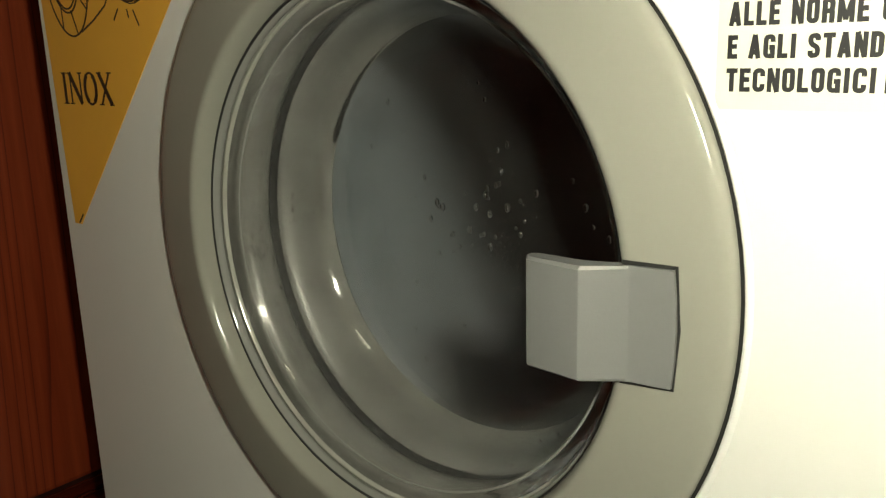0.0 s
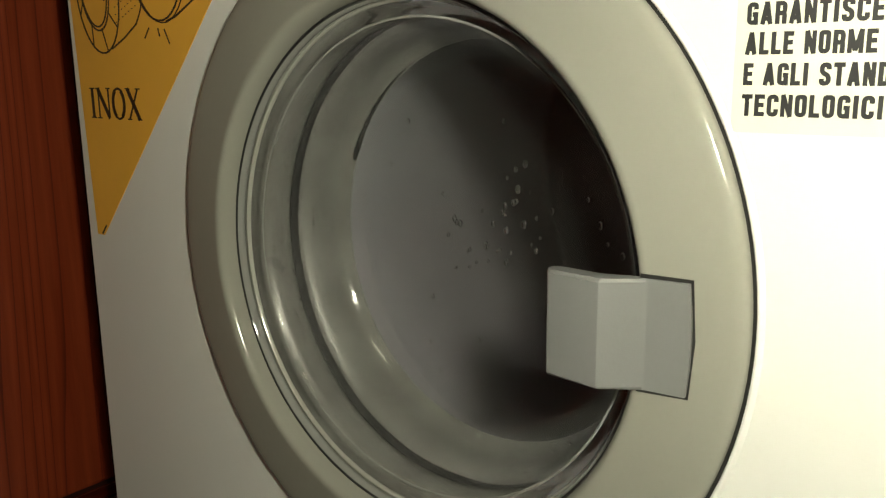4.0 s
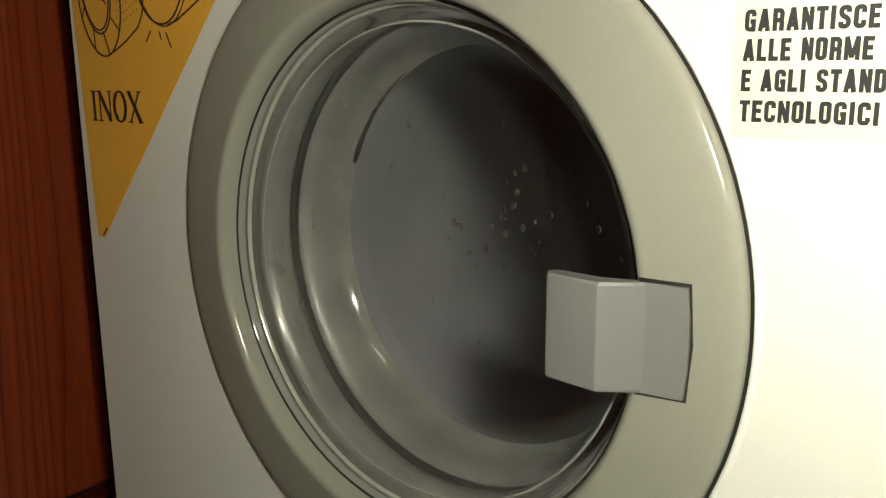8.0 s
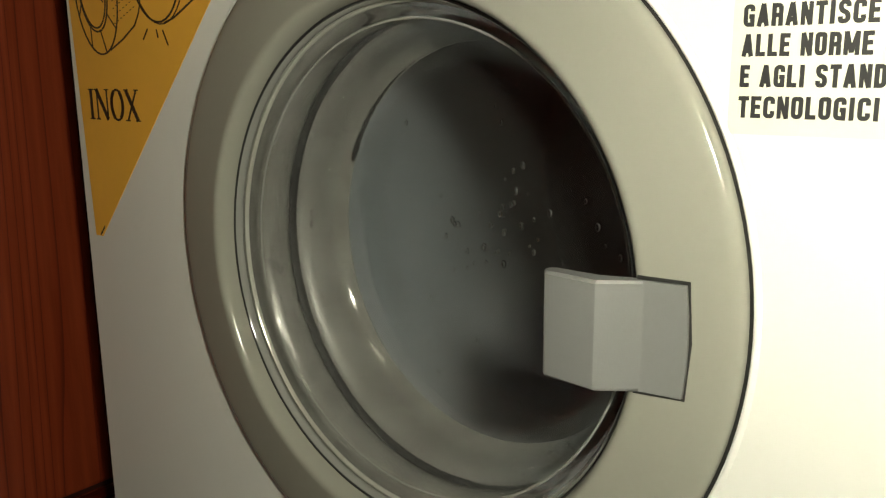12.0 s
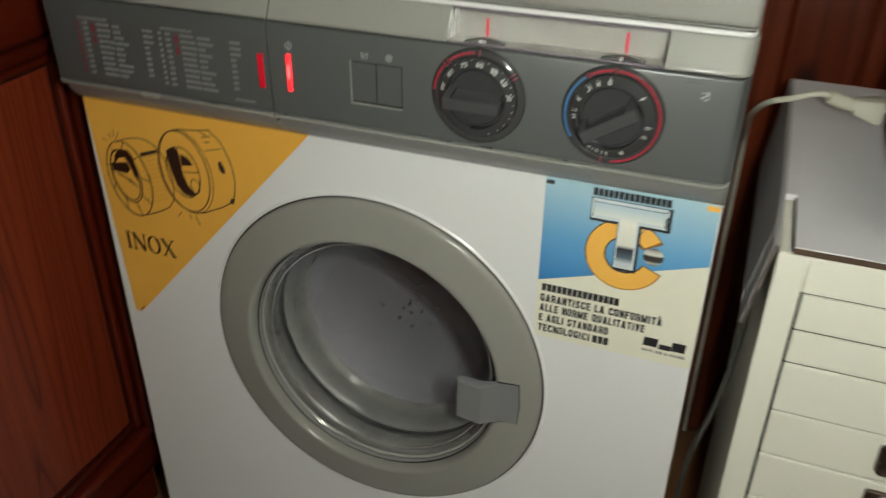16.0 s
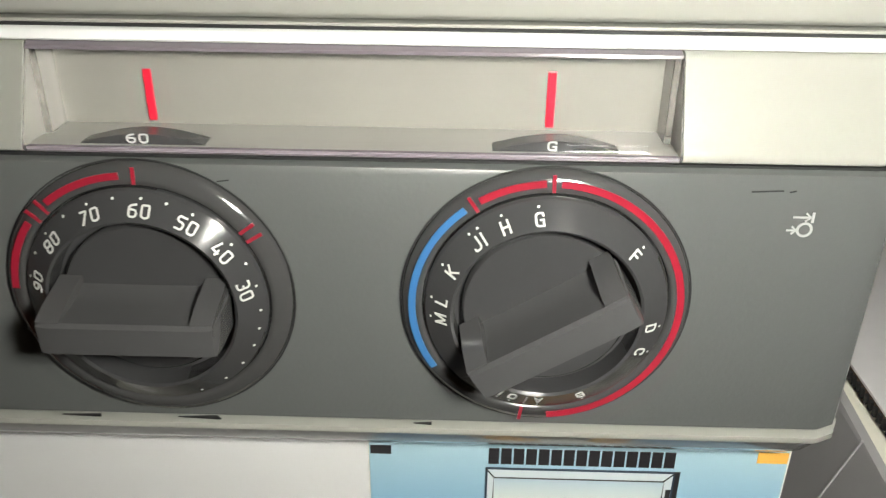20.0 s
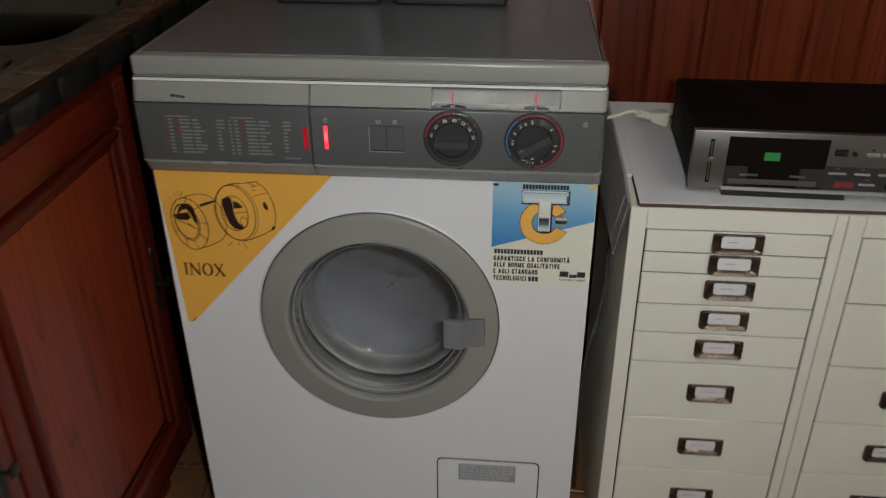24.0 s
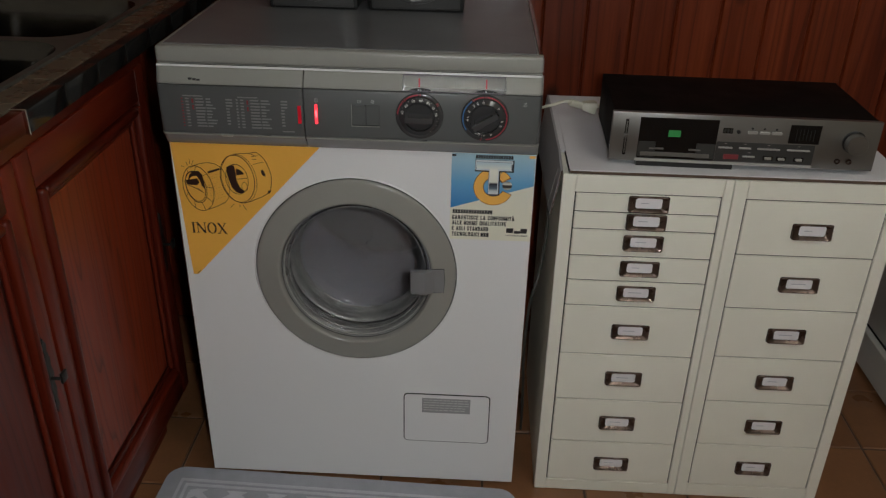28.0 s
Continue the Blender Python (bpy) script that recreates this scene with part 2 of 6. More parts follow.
EDGETILE = plain("dark_glazed_edge", (0.013, 0.013, 0.012), 0.12, vary=0.3, big=18, bump=0.05, spread=9.0, spec=0.28)
IRON = plain("black_iron", (0.018, 0.018, 0.016), 0.5, 0.4, vary=0.3, big=60, bump=0.4)
PLASTER = plain("cream_plaster", (0.62, 0.56, 0.45), 0.9, vary=0.06, bump=0.4, depth=0.001)
APPL = plain("off_white_enamel", (0.55, 0.55, 0.51), 0.35, vary=0.03)
PINE = wood("knotty_pine", (0.058, 0.008, 0.003), (0.165, 0.028, 0.0085), (0.255, 0.054, 0.0165), coat=0.1)
CHERRY = wood("red_stained_wood", (0.035, 0.004, 0.0016), (0.100, 0.0105, 0.0034), (0.150, 0.0205, 0.0063), "z", 0.36, False, 0.06, contrast=0.9)
CHERRY_Y = wood("red_stained_rail", (0.035, 0.004, 0.0016), (0.100, 0.0105, 0.0034), (0.150, 0.0205, 0.0063), "y", 0.36, False, 0.06, contrast=0.9)
# Near-black brown that puts the shade of the door grooves into their colour.
GROOVESHADE = plain("dark_groove_shade", (0.022, 0.005, 0.003), 0.5, vary=0.15)
PANELWOOD = wood("orange_stained_panel", (0.075, 0.009, 0.004), (0.255, 0.040, 0.0155), (0.335, 0.064, 0.026), "z", 0.36, False, 0.06, contrast=1.15, lines=34.0, stretch=0.05)
LOADS = [cloth("pale_grey_cotton", (0.25, 0.25, 0.292)), cloth("lilac_cotton", (0.24, 0.232, 0.278)), cloth("blue_grey_cotton", (0.212, 0.238, 0.272)),
         cloth("white_cotton", (0.285, 0.29, 0.325)), cloth("rose_grey_cotton", (0.253, 0.24, 0.278))]


# ---- building helpers ----
def thing(name, x, y, z, label, category, group="", kind=""):
    ob = new(name)
    ob.empty_display_size = 0.05
    ob.matrix_basis = pose(x, y, z)
    return tagged(ob, label, category, group, kind)


def root_of(ob):
    while ob.parent:
        ob = ob.parent
    return ob


def part(name, bm, material, parent=None, label="", smooth=False):
    """Links a bmesh, given in the room's coordinates, as one mesh object, under parent if there is one."""
    bmesh.ops.recalc_face_normals(bm, faces=bm.faces)
    if parent:
        bm.transform(root_of(parent).matrix_basis.inverted())
    me = bpy.data.meshes.new(name)
    bm.to_mesh(me)
    bm.free()
    me.materials.append(material)
    if smooth:
        me.polygons.foreach_set("use_smooth", [True] * len(me.polygons))
        me.set_sharp_from_angle(angle=radians(smooth if smooth is not True else 40))
    ob = new(name, me)
    ob.parent = parent
    return tagged(ob, label)


def solid(bm, x0, x1, y0, y1, z0, z1, bevel=0.0, seg=2):
    """A box, its edges rounded by bevel."""
    r = bmesh.ops.create_cube(bm, size=1)
    vs = r["verts"]
    bmesh.ops.transform(bm, matrix=Matrix.Translation(((x0 + x1) / 2, (y0 + y1) / 2, (z0 + z1) / 2)) @ Matrix.Diagonal((abs(x1 - x0), abs(y1 - y0), abs(z1 - z0), 1)), verts=vs)
    if bevel:
        es = list({e for v in vs for e in v.link_edges})
        r = bmesh.ops.bevel(bm, geom=es, offset=bevel, segments=seg, profile=0.5, affect="EDGES")
        vs = list({v for f in r["faces"] for v in f.verts})
    return bm


def boxed(x0, x1, y0, y1, z0, z1, bevel=0.0, seg=2):
    return solid(bmesh.new(), x0, x1, y0, y1, z0, z1, bevel, seg)


def lathe(profile, cx, cz, seg=96, closed=False, bm=None, tall=1.0):
    """Turns a profile of (radius, y) about the y axis through (cx, cz)."""
    bm = bm or bmesh.new()
    rings = []
    for r, y in profile:
        if r < 1e-6:
            rings.append([bm.verts.new((cx, y, cz))])
        else:
            rings.append([bm.verts.new((cx + r * math.cos(2 * math.pi * i / seg), y, cz + tall * r * math.sin(2 * math.pi * i / seg))) for i in range(seg)])
    pairs = list(zip(rings, rings[1:])) + ([(rings[-1], rings[0])] if closed else [])
    for a, b in pairs:
        for i in range(seg):
            j = (i + 1) % seg
            f = [a[i % len(a)], a[j % len(a)], b[j % len(b)], b[i % len(b)]]
            f = list(dict.fromkeys(f))
            if len(f) > 2:
                bm.faces.new(f)
    return bm


def prism(points, y0, y1, bm=None):
    """A flat shape of (x, z) points, from y0 (front) to y1."""
    bm = bm or bmesh.new()
    a = [bm.verts.new((x, y0, z)) for x, z in points]
    b = [bm.verts.new((x, y1, z)) for x, z in points]
    bm.faces.new(a)
    bm.faces.new(b[::-1])
    for i in range(len(a)):
        j = (i + 1) % len(a)
        bm.faces.new((a[i], b[i], b[j], a[j]))
    return bm


def rail(profile, x0, x1, round0=0.0, round1=0.0, bm=None):
    """Runs a closed profile of (y, z) points along x; an end may be rounded back towards y = 0."""
    bm = bm or bmesh.new()
    xs = []
    if round0:
        xs += [(x0 + round0 * (1 - math.cos(a)), 1 - 0.6 * (1 - math.sin(a))) for a in (0.0, 0.5, 1.0)]
    xs += [(x0 + round0, 1.0), (x1 - round1, 1.0)]
    if round1:
        xs += [(x1 - round1 * (1 - math.cos(a)), 1 - 0.6 * (1 - math.sin(a))) for a in (1.0, 0.5, 0.0)]
    loops = [[bm.verts.new((x, y * k if y < 0 else y, z)) for y, z in profile] for x, k in xs]
    for a, b in zip(loops, loops[1:]):
        for i in range(len(a)):
            j = (i + 1) % len(a)
            bm.faces.new((a[i], a[j], b[j], b[i]))
    bm.faces.new(loops[0])
    bm.faces.new(loops[-1][::-1])
    return bm


def stroke(bm, pts, width, y0, thick=0.0003, closed=False):
    """A drawn line of (x, z) points with a width, lying on the plane y0."""
    pts = [Vector(p) for p in pts]
    n = len(pts)
    rows = []
    for i, p in enumerate(pts):
        a = pts[(i - 1) % n] if closed or i else p
        b = pts[(i + 1) % n] if closed or i < n - 1 else p
        d = (b - a).normalized() if (b - a).length > 1e-9 else Vector((1, 0))
        s = Vector((-d.y, d.x)) * width / 2
        rows.append([bm.verts.new((q.x, y, q.y)) for q, y in ((p + s, y0 - thick), (p - s, y0 - thick), (p - s, y0), (p + s, y0))])
    for a, b in list(zip(rows, rows[1:])) + ([(rows[-1], rows[0])] if closed else []):
        for i in range(4):
            j = (i + 1) % 4
            bm.faces.new((a[i], a[j], b[j], b[i]))
    if not closed:
        bm.faces.new(rows[0])
        bm.faces.new(rows[-1][::-1])
    return bm


def oval(cx, cz, a, b, turn=0.0, start=0.0, end=360.0, n=40):
    t = radians(turn)
    out = []
    for i in range(n + (0 if end - start >= 360 else 1)):
        q = radians(start + (end - start) * i / n)
        x, z = a * math.cos(q), b * math.sin(q)
        out.append((cx + x * math.cos(t) - z * math.sin(t), cz + x * math.sin(t) + z * math.cos(t)))
    return out


def tube(points, radius, seg=8, bm=None):
    """A round cord through points, smoothed."""
    bm = bm or bmesh.new()
    P = [Vector(p) for p in points]
    fine = []
    for i in range(len(P) - 1):
        p0, p1, p2, p3 = P[max(i - 1, 0)], P[i], P[i + 1], P[min(i + 2, len(P) - 1)]
        for k in range(8):
            t = k / 8
            fine.append(0.5 * ((2 * p1) + (p2 - p0) * t + (2 * p0 - 5 * p1 + 4 * p2 - p3) * t * t + (3 * p1 - p0 - 3 * p2 + p3) * t ** 3))
    fine.append(P[-1])
    loops = []
    for i, p in enumerate(fine):
        d = (fine[min(i + 1, len(fine) - 1)] - fine[max(i - 1, 0)]).normalized()
        u = d.cross(Vector((0.31, 0.2, 0.93))).normalized()
        w = d.cross(u)
        loops.append([bm.verts.new(p + radius * (math.cos(2 * math.pi * k / seg) * u + math.sin(2 * math.pi * k / seg) * w)) for k in range(seg)])
    for a, b in zip(loops, loops[1:]):
        for i in range(seg):
            j = (i + 1) % seg
            bm.faces.new((a[i], a[j], b[j], b[i]))
    bm.faces.new(loops[0])
    bm.faces.new(loops[-1][::-1])
    return bm


def bent(points, radius, n=5):
    """A line of (x, z) points with its inner corners rounded."""
    P = [Vector(p) for p in points]
    out = [P[0]]
    for a, b, c in zip(P, P[1:], P[2:]):
        r = min(radius, (a - b).length * 0.499, (c - b).length * 0.499)
        p, q = b + (a - b).normalized() * r, b + (c - b).normalized() * r
        out += [p * (1 - k / n) ** 2 + 2 * b * (k / n) * (1 - k / n) + q * (k / n) ** 2 for k in range(n + 1)]
    return out + [P[-1]]


def glyph(ch, w, h, k):
    """The strokes of a narrow sans-serif capital or figure w wide and h high, drawn with a pen k wide: lists of points."""
    l, r, b, t, m = k / 2, w - k / 2, k / 2, h - k / 2, w / 2
    c, R, mid = h / 2, min(w, h) * 0.46, h * 0.52
    shapes = {
        "A": [[(l, 0), (m, h)], [(r, 0), (m, h)], [(w * 0.22, h * 0.26), (w * 0.78, h * 0.26)]],
        "B": [[(l, 0), (l, h)], bent([(l, t), (r, t), (r, mid), (l, mid)], R), bent([(l, mid), (r, mid), (r, b), (l, b)], R)],
        "C": [bent([(r, h * 0.66), (r, t), (l, t), (l, b), (r, b), (r, h * 0.34)], R)],
        "D": [[(l, 0), (l, h)], bent([(l, t), (r, t), (r, b), (l, b)], R)],
        "E": [[(l, 0), (l, h)], [(l, t), (w, t)], [(l, mid), (w * 0.92, mid)], [(l, b), (w, b)]],
        "F": [[(l, 0), (l, h)], [(l, t), (w, t)], [(l, mid), (w * 0.9, mid)]],
        "G": [bent([(r, h * 0.68), (r, t), (l, t), (l, b), (r, b), (r, h * 0.3)], R), [(r, 0), (r, h * 0.5)], [(m, h * 0.46), (w, h * 0.46)]],
        "H": [[(l, 0), (l, h)], [(r, 0), (r, h)], [(l, mid), (r, mid)]],
        "I": [[(m, 0), (m, h)]],
        "J": [bent([(l, h * 0.3), (l, b), (r, b), (r, h)], R)],
        "K": [[(l, 0), (l, h)], [(l, h * 0.4), (w * 0.95, h)], [(w * 0.36, h * 0.58), (w * 0.97, 0)]],
        "L": [[(l, 0), (l, h)], [(l, b), (w, b)]],
        "M": [[(l, 0), (l, h)], [(r, 0), (r, h)], [(l, h), (m, h * 0.1)], [(r, h), (m, h * 0.1)]],
        "N": [[(l, 0), (l, h)], [(r, 0), (r, h)], [(l, h), (r, 0)]],
        "O": [bent([(m, t), (l, t), (l, b), (r, b), (r, t), (m, t)], R)],
        "P": [[(l, 0), (l, h)], bent([(l, t), (r, t), (r, mid * 0.9), (l, mid * 0.9)], R)],
        "Q": [bent([(m, t), (l, t), (l, b), (r, b), (r, t), (m, t)], R), [(m, h * 0.2), (w, -h * 0.04)]],
        "R": [[(l, 0), (l, h)], bent([(l, t), (r, t), (r, mid * 0.9), (l, mid * 0.9)], R), bent([(m, mid * 0.9), (r, mid * 0.9), (r, 0)], R * 0.7)],
        "S": [bent([(r, h * 0.70), (r, t), (l, t), (l, h * 0.56), (r, h * 0.44), (r, b), (l, b), (l, h * 0.30)], R)],
        "T": [[(m, 0), (m, h)], [(0, t), (w, t)]],
        "U": [bent([(l, h), (l, b), (r, b), (r, h)], R)],
        "V": [[(l, h), (m, 0)], [(r, h), (m, 0)]],
        "X": [[(l, 0), (r, h)], [(l, h), (r, 0)]],
        "3": [bent([(l, t), (r, t), (r, c), (m, c)], R), bent([(m, c), (r, c), (r, b), (l, b)], R)],
        "4": [[(w * 0.75, 0), (w * 0.75, h * 0.5)], bent([(w * 0.45, h), (l, h * 0.25), (w, h * 0.25)], 0.0)],
        "5": [bent([(w, t), (l, t), (l, h * 0.56), (r, h * 0.56), (r, b), (l, b)], R * 0.7)],
        "6": [bent([(r, t), (l, t * 0.9), (l, b), (r, b), (r, h * 0.56), (l, h * 0.56)], R)],
        "7": [[(l, t), (r, t)], [(r, t), (w * 0.3, 0)]],
        "8": [bent([(m, t), (l, t), (l, c), (r, c), (r, t), (m, t)], R), bent([(m, c), (l, c), (l, b), (r, b), (r, c), (m, c)], R)],
        "9": [bent([(l, b), (r, h * 0.1), (r, t), (l, t), (l, h * 0.44), (r, h * 0.44)], R)],
        "0": [bent([(m, t), (l, t), (l, b), (r, b), (r, t), (m, t)], R)],
    }
    shapes["À"] = shapes["A"] + [[(w * 0.2, h * 1.22), (w * 0.55, h * 1.06)]]
    return shapes[ch]


GLYPH_WIDTH = {" ": 0.55, "I": 0.48, "M": 1.3, "L": 0.88, "E": 0.9, "F": 0.9, "A": 1.1, "À": 1.1, "T": 0.95, "Q": 1.05}


def lettering(bm, text, m, height, pen, length=0.0, width=0.0, gap=0.22, align="LEFT"):
    """Adds drawn sans-serif words in the pose m (x along the line, y up the letters), fitted to a length or with letters of a width."""
    units = sum(GLYPH_WIDTH.get(ch, 1.0) + gap for ch in text) - gap
    w = length / units if length else width
    x = -units * w / 2 if align == "CENTER" else 0.0
    start = len(bm.verts)
    lift = 0
    for ch in text:
        own = GLYPH_WIDTH.get(ch, 1.0) * w
        if ch != " ":
            for pts in glyph(ch, own, height, pen):
                stroke(bm, [(x + p[0], p[1]) for p in pts], pen, -0.00002 * (lift % 5), 0.0001)
                lift += 1
        x += own + gap * w
    bm.verts.ensure_lookup_table()
    lay = m @ Matrix.Rotation(radians(-90), 4, "X")
    for v in bm.verts[start:]:
        v.co = lay @ v.co
    return bm


def upright(x, y, z, turn=0.0):
    """The pose of writing on a face that looks towards -y."""
    return pose(x, y, z, 90, 0, 0) @ pose(0, 0, 0, 0, 0, turn)


def blocks(parent, x, z, count, pitch, width, height, y):
    """A word as a row of plain upright blocks."""
    for i in range(count):
        a = x + i * pitch
        part("name_block", prism([(a, z), (a + width, z), (a + width, z + height), (a, z + height)], y - 0.0003, y), INKGREY, parent)


# ---- the room ----
floor = part("floor", boxed(-1.0, 2.3, -2.9, 0.75, -0.12, -0.004), GROUT)
tagged(floor, "brown terracotta tiled kitchen floor with dark joints", "floor", kind="structure")
wall_back = part("wall_back", boxed(-0.98, 2.2, 0.585, 0.70, -0.004, 2.4), PINE)
tagged(wall_back, "wall clad in varnished reddish knotty pine boards", "wall", kind="structure")
# Walls and ceiling out of view, added to close the room and bounce light.
for nm, b in (("wall_left", (-1.0, -0.88, -2.9, 0.585, -0.004, 2.4)), ("wall_right", (2.1, 2.2, -2.9, 0.585, -0.004, 2.4)), ("wall_front", (-0.88, 2.1, -2.9, -2.78, -0.004, 2.4))):
    tagged(part(nm, boxed(*b), PLASTER), "plain cream plastered wall, added out of view to close the room", "wall", kind="structure")
tagged(part("ceiling", boxed(-1.0, 2.2, -2.9, 0.7, 2.4, 2.5), PLASTER), "plain cream plastered ceiling, added out of view to close the room", "ceiling", kind="structure")

ceiling_light = thing("ceiling_light", LAMP[0], LAMP[1], 2.4, "rectangular white ceiling light, switched on", "ceiling light")
part("frame", boxed(LAMP[0] - 0.32, LAMP[0] + 0.32, LAMP[1] - 0.17, LAMP[1] + 0.17, 2.335, 2.4, 0.008), WHITE, ceiling_light)
part("diffuser", boxed(LAMP[0] - 0.29, LAMP[0] + 0.29, LAMP[1] - 0.14, LAMP[1] + 0.14, 2.322, 2.336, 0.003), glow("lit_diffuser", (1.0, 0.95, 0.82), 2.5), ceiling_light)


# ---- washing machine ----
CX, CZ = 0.301, 0.475
washer = thing("washing_machine", 0.3, 0.27, 0.0, "white front-loading washing machine with grey control panel, spinning", "washing machine")


def front_with_hole():
    bm = bmesh.new()
    n, r = 96, 0.168
    inner = [(CX + r * math.cos(2 * math.pi * i / n), CZ + r * math.sin(2 * math.pi * i / n)) for i in range(n)]
    x0, x1, z0, z1 = 0.0025, 0.5975, 0.012, 0.8350
    outer = []
    for x, z in inner:
        dx, dz = x - CX, z - CZ
        k = min((x1 - CX) / dx if dx > 1e-9 else 9e9, (x0 - CX) / dx if dx < -1e-9 else 9e9, (z1 - CZ) / dz if dz > 1e-9 else 9e9, (z0 - CZ) / dz if dz < -1e-9 else 9e9)
        outer.append((CX + dx * k, CZ + dz * k))
    for c in ((x0, z0), (x1, z0), (x1, z1), (x0, z1)):
        i = min(range(n), key=lambda q: (outer[q][0] - c[0]) ** 2 + (outer[q][1] - c[1]) ** 2)
        outer[i] = c
    layers = [[[bm.verts.new((x, y, z)) for x, z in ring] for ring in (inner, outer)] for y in (0.0, 0.012)]
    for i in range(n):
        j = (i + 1) % n
        for a, b in layers:
            bm.faces.new((a[i], a[j], b[j], b[i]))
        for k in (0, 1):
            bm.faces.new((layers[0][k][i], layers[0][k][j], layers[1][k][j], layers[1][k][i]))
    return bm


part("front_panel", front_with_hole(), WHITE, washer)
for x in (0.0025, 0.5855):
    part("side_panel", boxed(x, x + 0.012, 0.0125, 0.54, 0.012, 0.8350), WHITE, washer)
part("back_panel", boxed(0.015, 0.585, 0.528, 0.54, 0.012, 0.8350), WHITE, washer)
part("base_panel", boxed(0.015, 0.585, 0.0125, 0.527, 0.012, 0.024), WHITE, washer)
for x in (0.05, 0.55):
    for y in (0.06, 0.49):
        part("foot", boxed(x - 0.018, x + 0.018, y - 0.018, y + 0.018, 0.0, 0.0118, 0.002), BLACK, washer, "black rubber foot")
lid = part("lid", boxed(0.002, 0.598, -0.0095, 0.545, 0.8398, 0.8660, 0.005, 3), CREAM, washer, "cream plastic edged lid", smooth=30)
part("top_sheet", boxed(0.012, 0.588, 0.004, 0.535, 0.8657, 0.8673, 0.0008), LIDGREY, lid, "smooth grey laminate top")
part("edge_trim", boxed(0.5895, 0.5965, 0.0, 0.54, 0.8655, 0.8687, 0.0015), CHROME, lid)
part("lid_lip", boxed(0.003, 0.597, -0.0085, 0.540, 0.8387, 0.8397, 0.0004), CREAM, lid, "thin lip under the lid")
part("lid_gap", boxed(0.004, 0.596, -0.0085, 0.01, 0.8379, 0.8386), GAP, washer, "dark joint under the lid")
part("white_ledge", rail([(0.012, 0.8352), (-0.0118, 0.8352), (-0.0124, 0.8357), (-0.0110, 0.8374), (-0.0102, 0.8378), (0.012, 0.8378)], 0.003, 0.597, 0.0, 0.006), WHITE, washer, "white ledge above the panel", smooth=30)

# control panel, in a drawer front and a fixed fascia
CREAM_PROFILE = [(0.004, 0.8108), (-0.0228, 0.8108), (-0.0236, 0.8113), (-0.0238, 0.8125), (-0.0234, 0.8137), (-0.0227, 0.8148), (-0.0221, 0.8157), (-0.0215, 0.8168), (-0.0136, 0.8325), (-0.0131, 0.8335), (-0.0124, 0.8345), (-0.0110, 0.8350), (0.004, 0.8350)]
GREY_PROFILE = [(0.0, 0.7325), (-0.0240, 0.7325), (-0.0258, 0.7340), (-0.0266, 0.8078), (-0.0260, 0.8094), (-0.0248, 0.8100), (0.0, 0.8100)]
BEAD_PROFILE = [(0.0, 0.7282), (-0.0215, 0.7276), (-0.0252, 0.7284), (-0.0272, 0.7302), (-0.0271, 0.7319), (-0.0245, 0.7322), (0.0, 0.7322)]
COVE_PROFILE = [(-0.0006, 0.7060), (-0.0040, 0.7072), (-0.0105, 0.7128), (-0.0165, 0.7196), (-0.0205, 0.7275), (-0.0006, 0.7275)]
for nm, x0, x1, r0, r1 in (("drawer_front", 0.0005, 0.2305, 0.010, 0.0), ("fascia", 0.2325, 0.5995, 0.0, 0.010)):
    body = part(nm, rail(GREY_PROFILE, x0, x1, r0, r1), GREY, washer, "matt grey control fascia", smooth=30)
    part("bead", rail(BEAD_PROFILE, x0, x1, r0, r1), BEAD, body, "pale grey rounded bead", smooth=50)
    part("cove", rail(COVE_PROFILE, x0, x1, r0, r1), COVE, body, "glossy grey cove under the panel", smooth=60)
    if nm == "drawer_front":
        part("cream_strip", rail(CREAM_PROFILE, x0, x1, r0, r1), CREAM, body, "cream upper strip", smooth=40)
        drawer_front = body
    else:
        fascia = body
part("cream_strip", rail(CREAM_PROFILE, 0.2325, 0.3835), CREAM, fascia, "cream upper strip", smooth=40)
part("cream_strip", rail(CREAM_PROFILE, 0.5425, 0.5995, 0.0, 0.010), CREAM, fascia, "cream upper strip", smooth=40)
part("panel_seam", boxed(0.2306, 0.2324, -0.0205, 0.0, 0.7245, 0.8099), GAP, washer, "dark seam beside the detergent drawer")
part("panel_seam", boxed(0.2306, 0.2324, -0.0105, 0.0, 0.8109, 0.8345), GAP, washer, "dark seam beside the detergent drawer")
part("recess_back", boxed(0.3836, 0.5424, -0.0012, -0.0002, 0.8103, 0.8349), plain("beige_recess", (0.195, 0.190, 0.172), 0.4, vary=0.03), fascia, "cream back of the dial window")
part("recess_sill", boxed(0.3836, 0.5424, -0.020, -0.0013, 0.8102, 0.8109), CREAM, fascia)
for x, top in ((0.4085, 0.8256), (0.5125, 0.8266)):
    part("pointer_mark", boxed(x - 0.0011, x + 0.0011, -0.0020, -0.0013, 0.8118, top, 0.0003), RED, fascia, "red pointer line")
for x in (0.4112, 0.5128):
    bm = prism(oval(x, 0.7738, 0.0402, 0.0402, 0, 64.0, 116.0, 24), -0.0185, -0.0125)
    hump = part("dial_top", bm, DARKGREY, fascia, "top of the dial showing in the window", smooth=30)
    part("dial_top_figure", lettering(bmesh.new(), "60" if x < 0.45 else "G", upright(x - 0.001, -0.0187, 0.8112), 0.0030, 0.0005, width=0.0024, gap=0.3, align="CENTER"), PRINT, hump)
edge_tint = plain("violet_grey_edge", (0.16, 0.14, 0.16), 0.15, vary=0.1, bump=0.0)
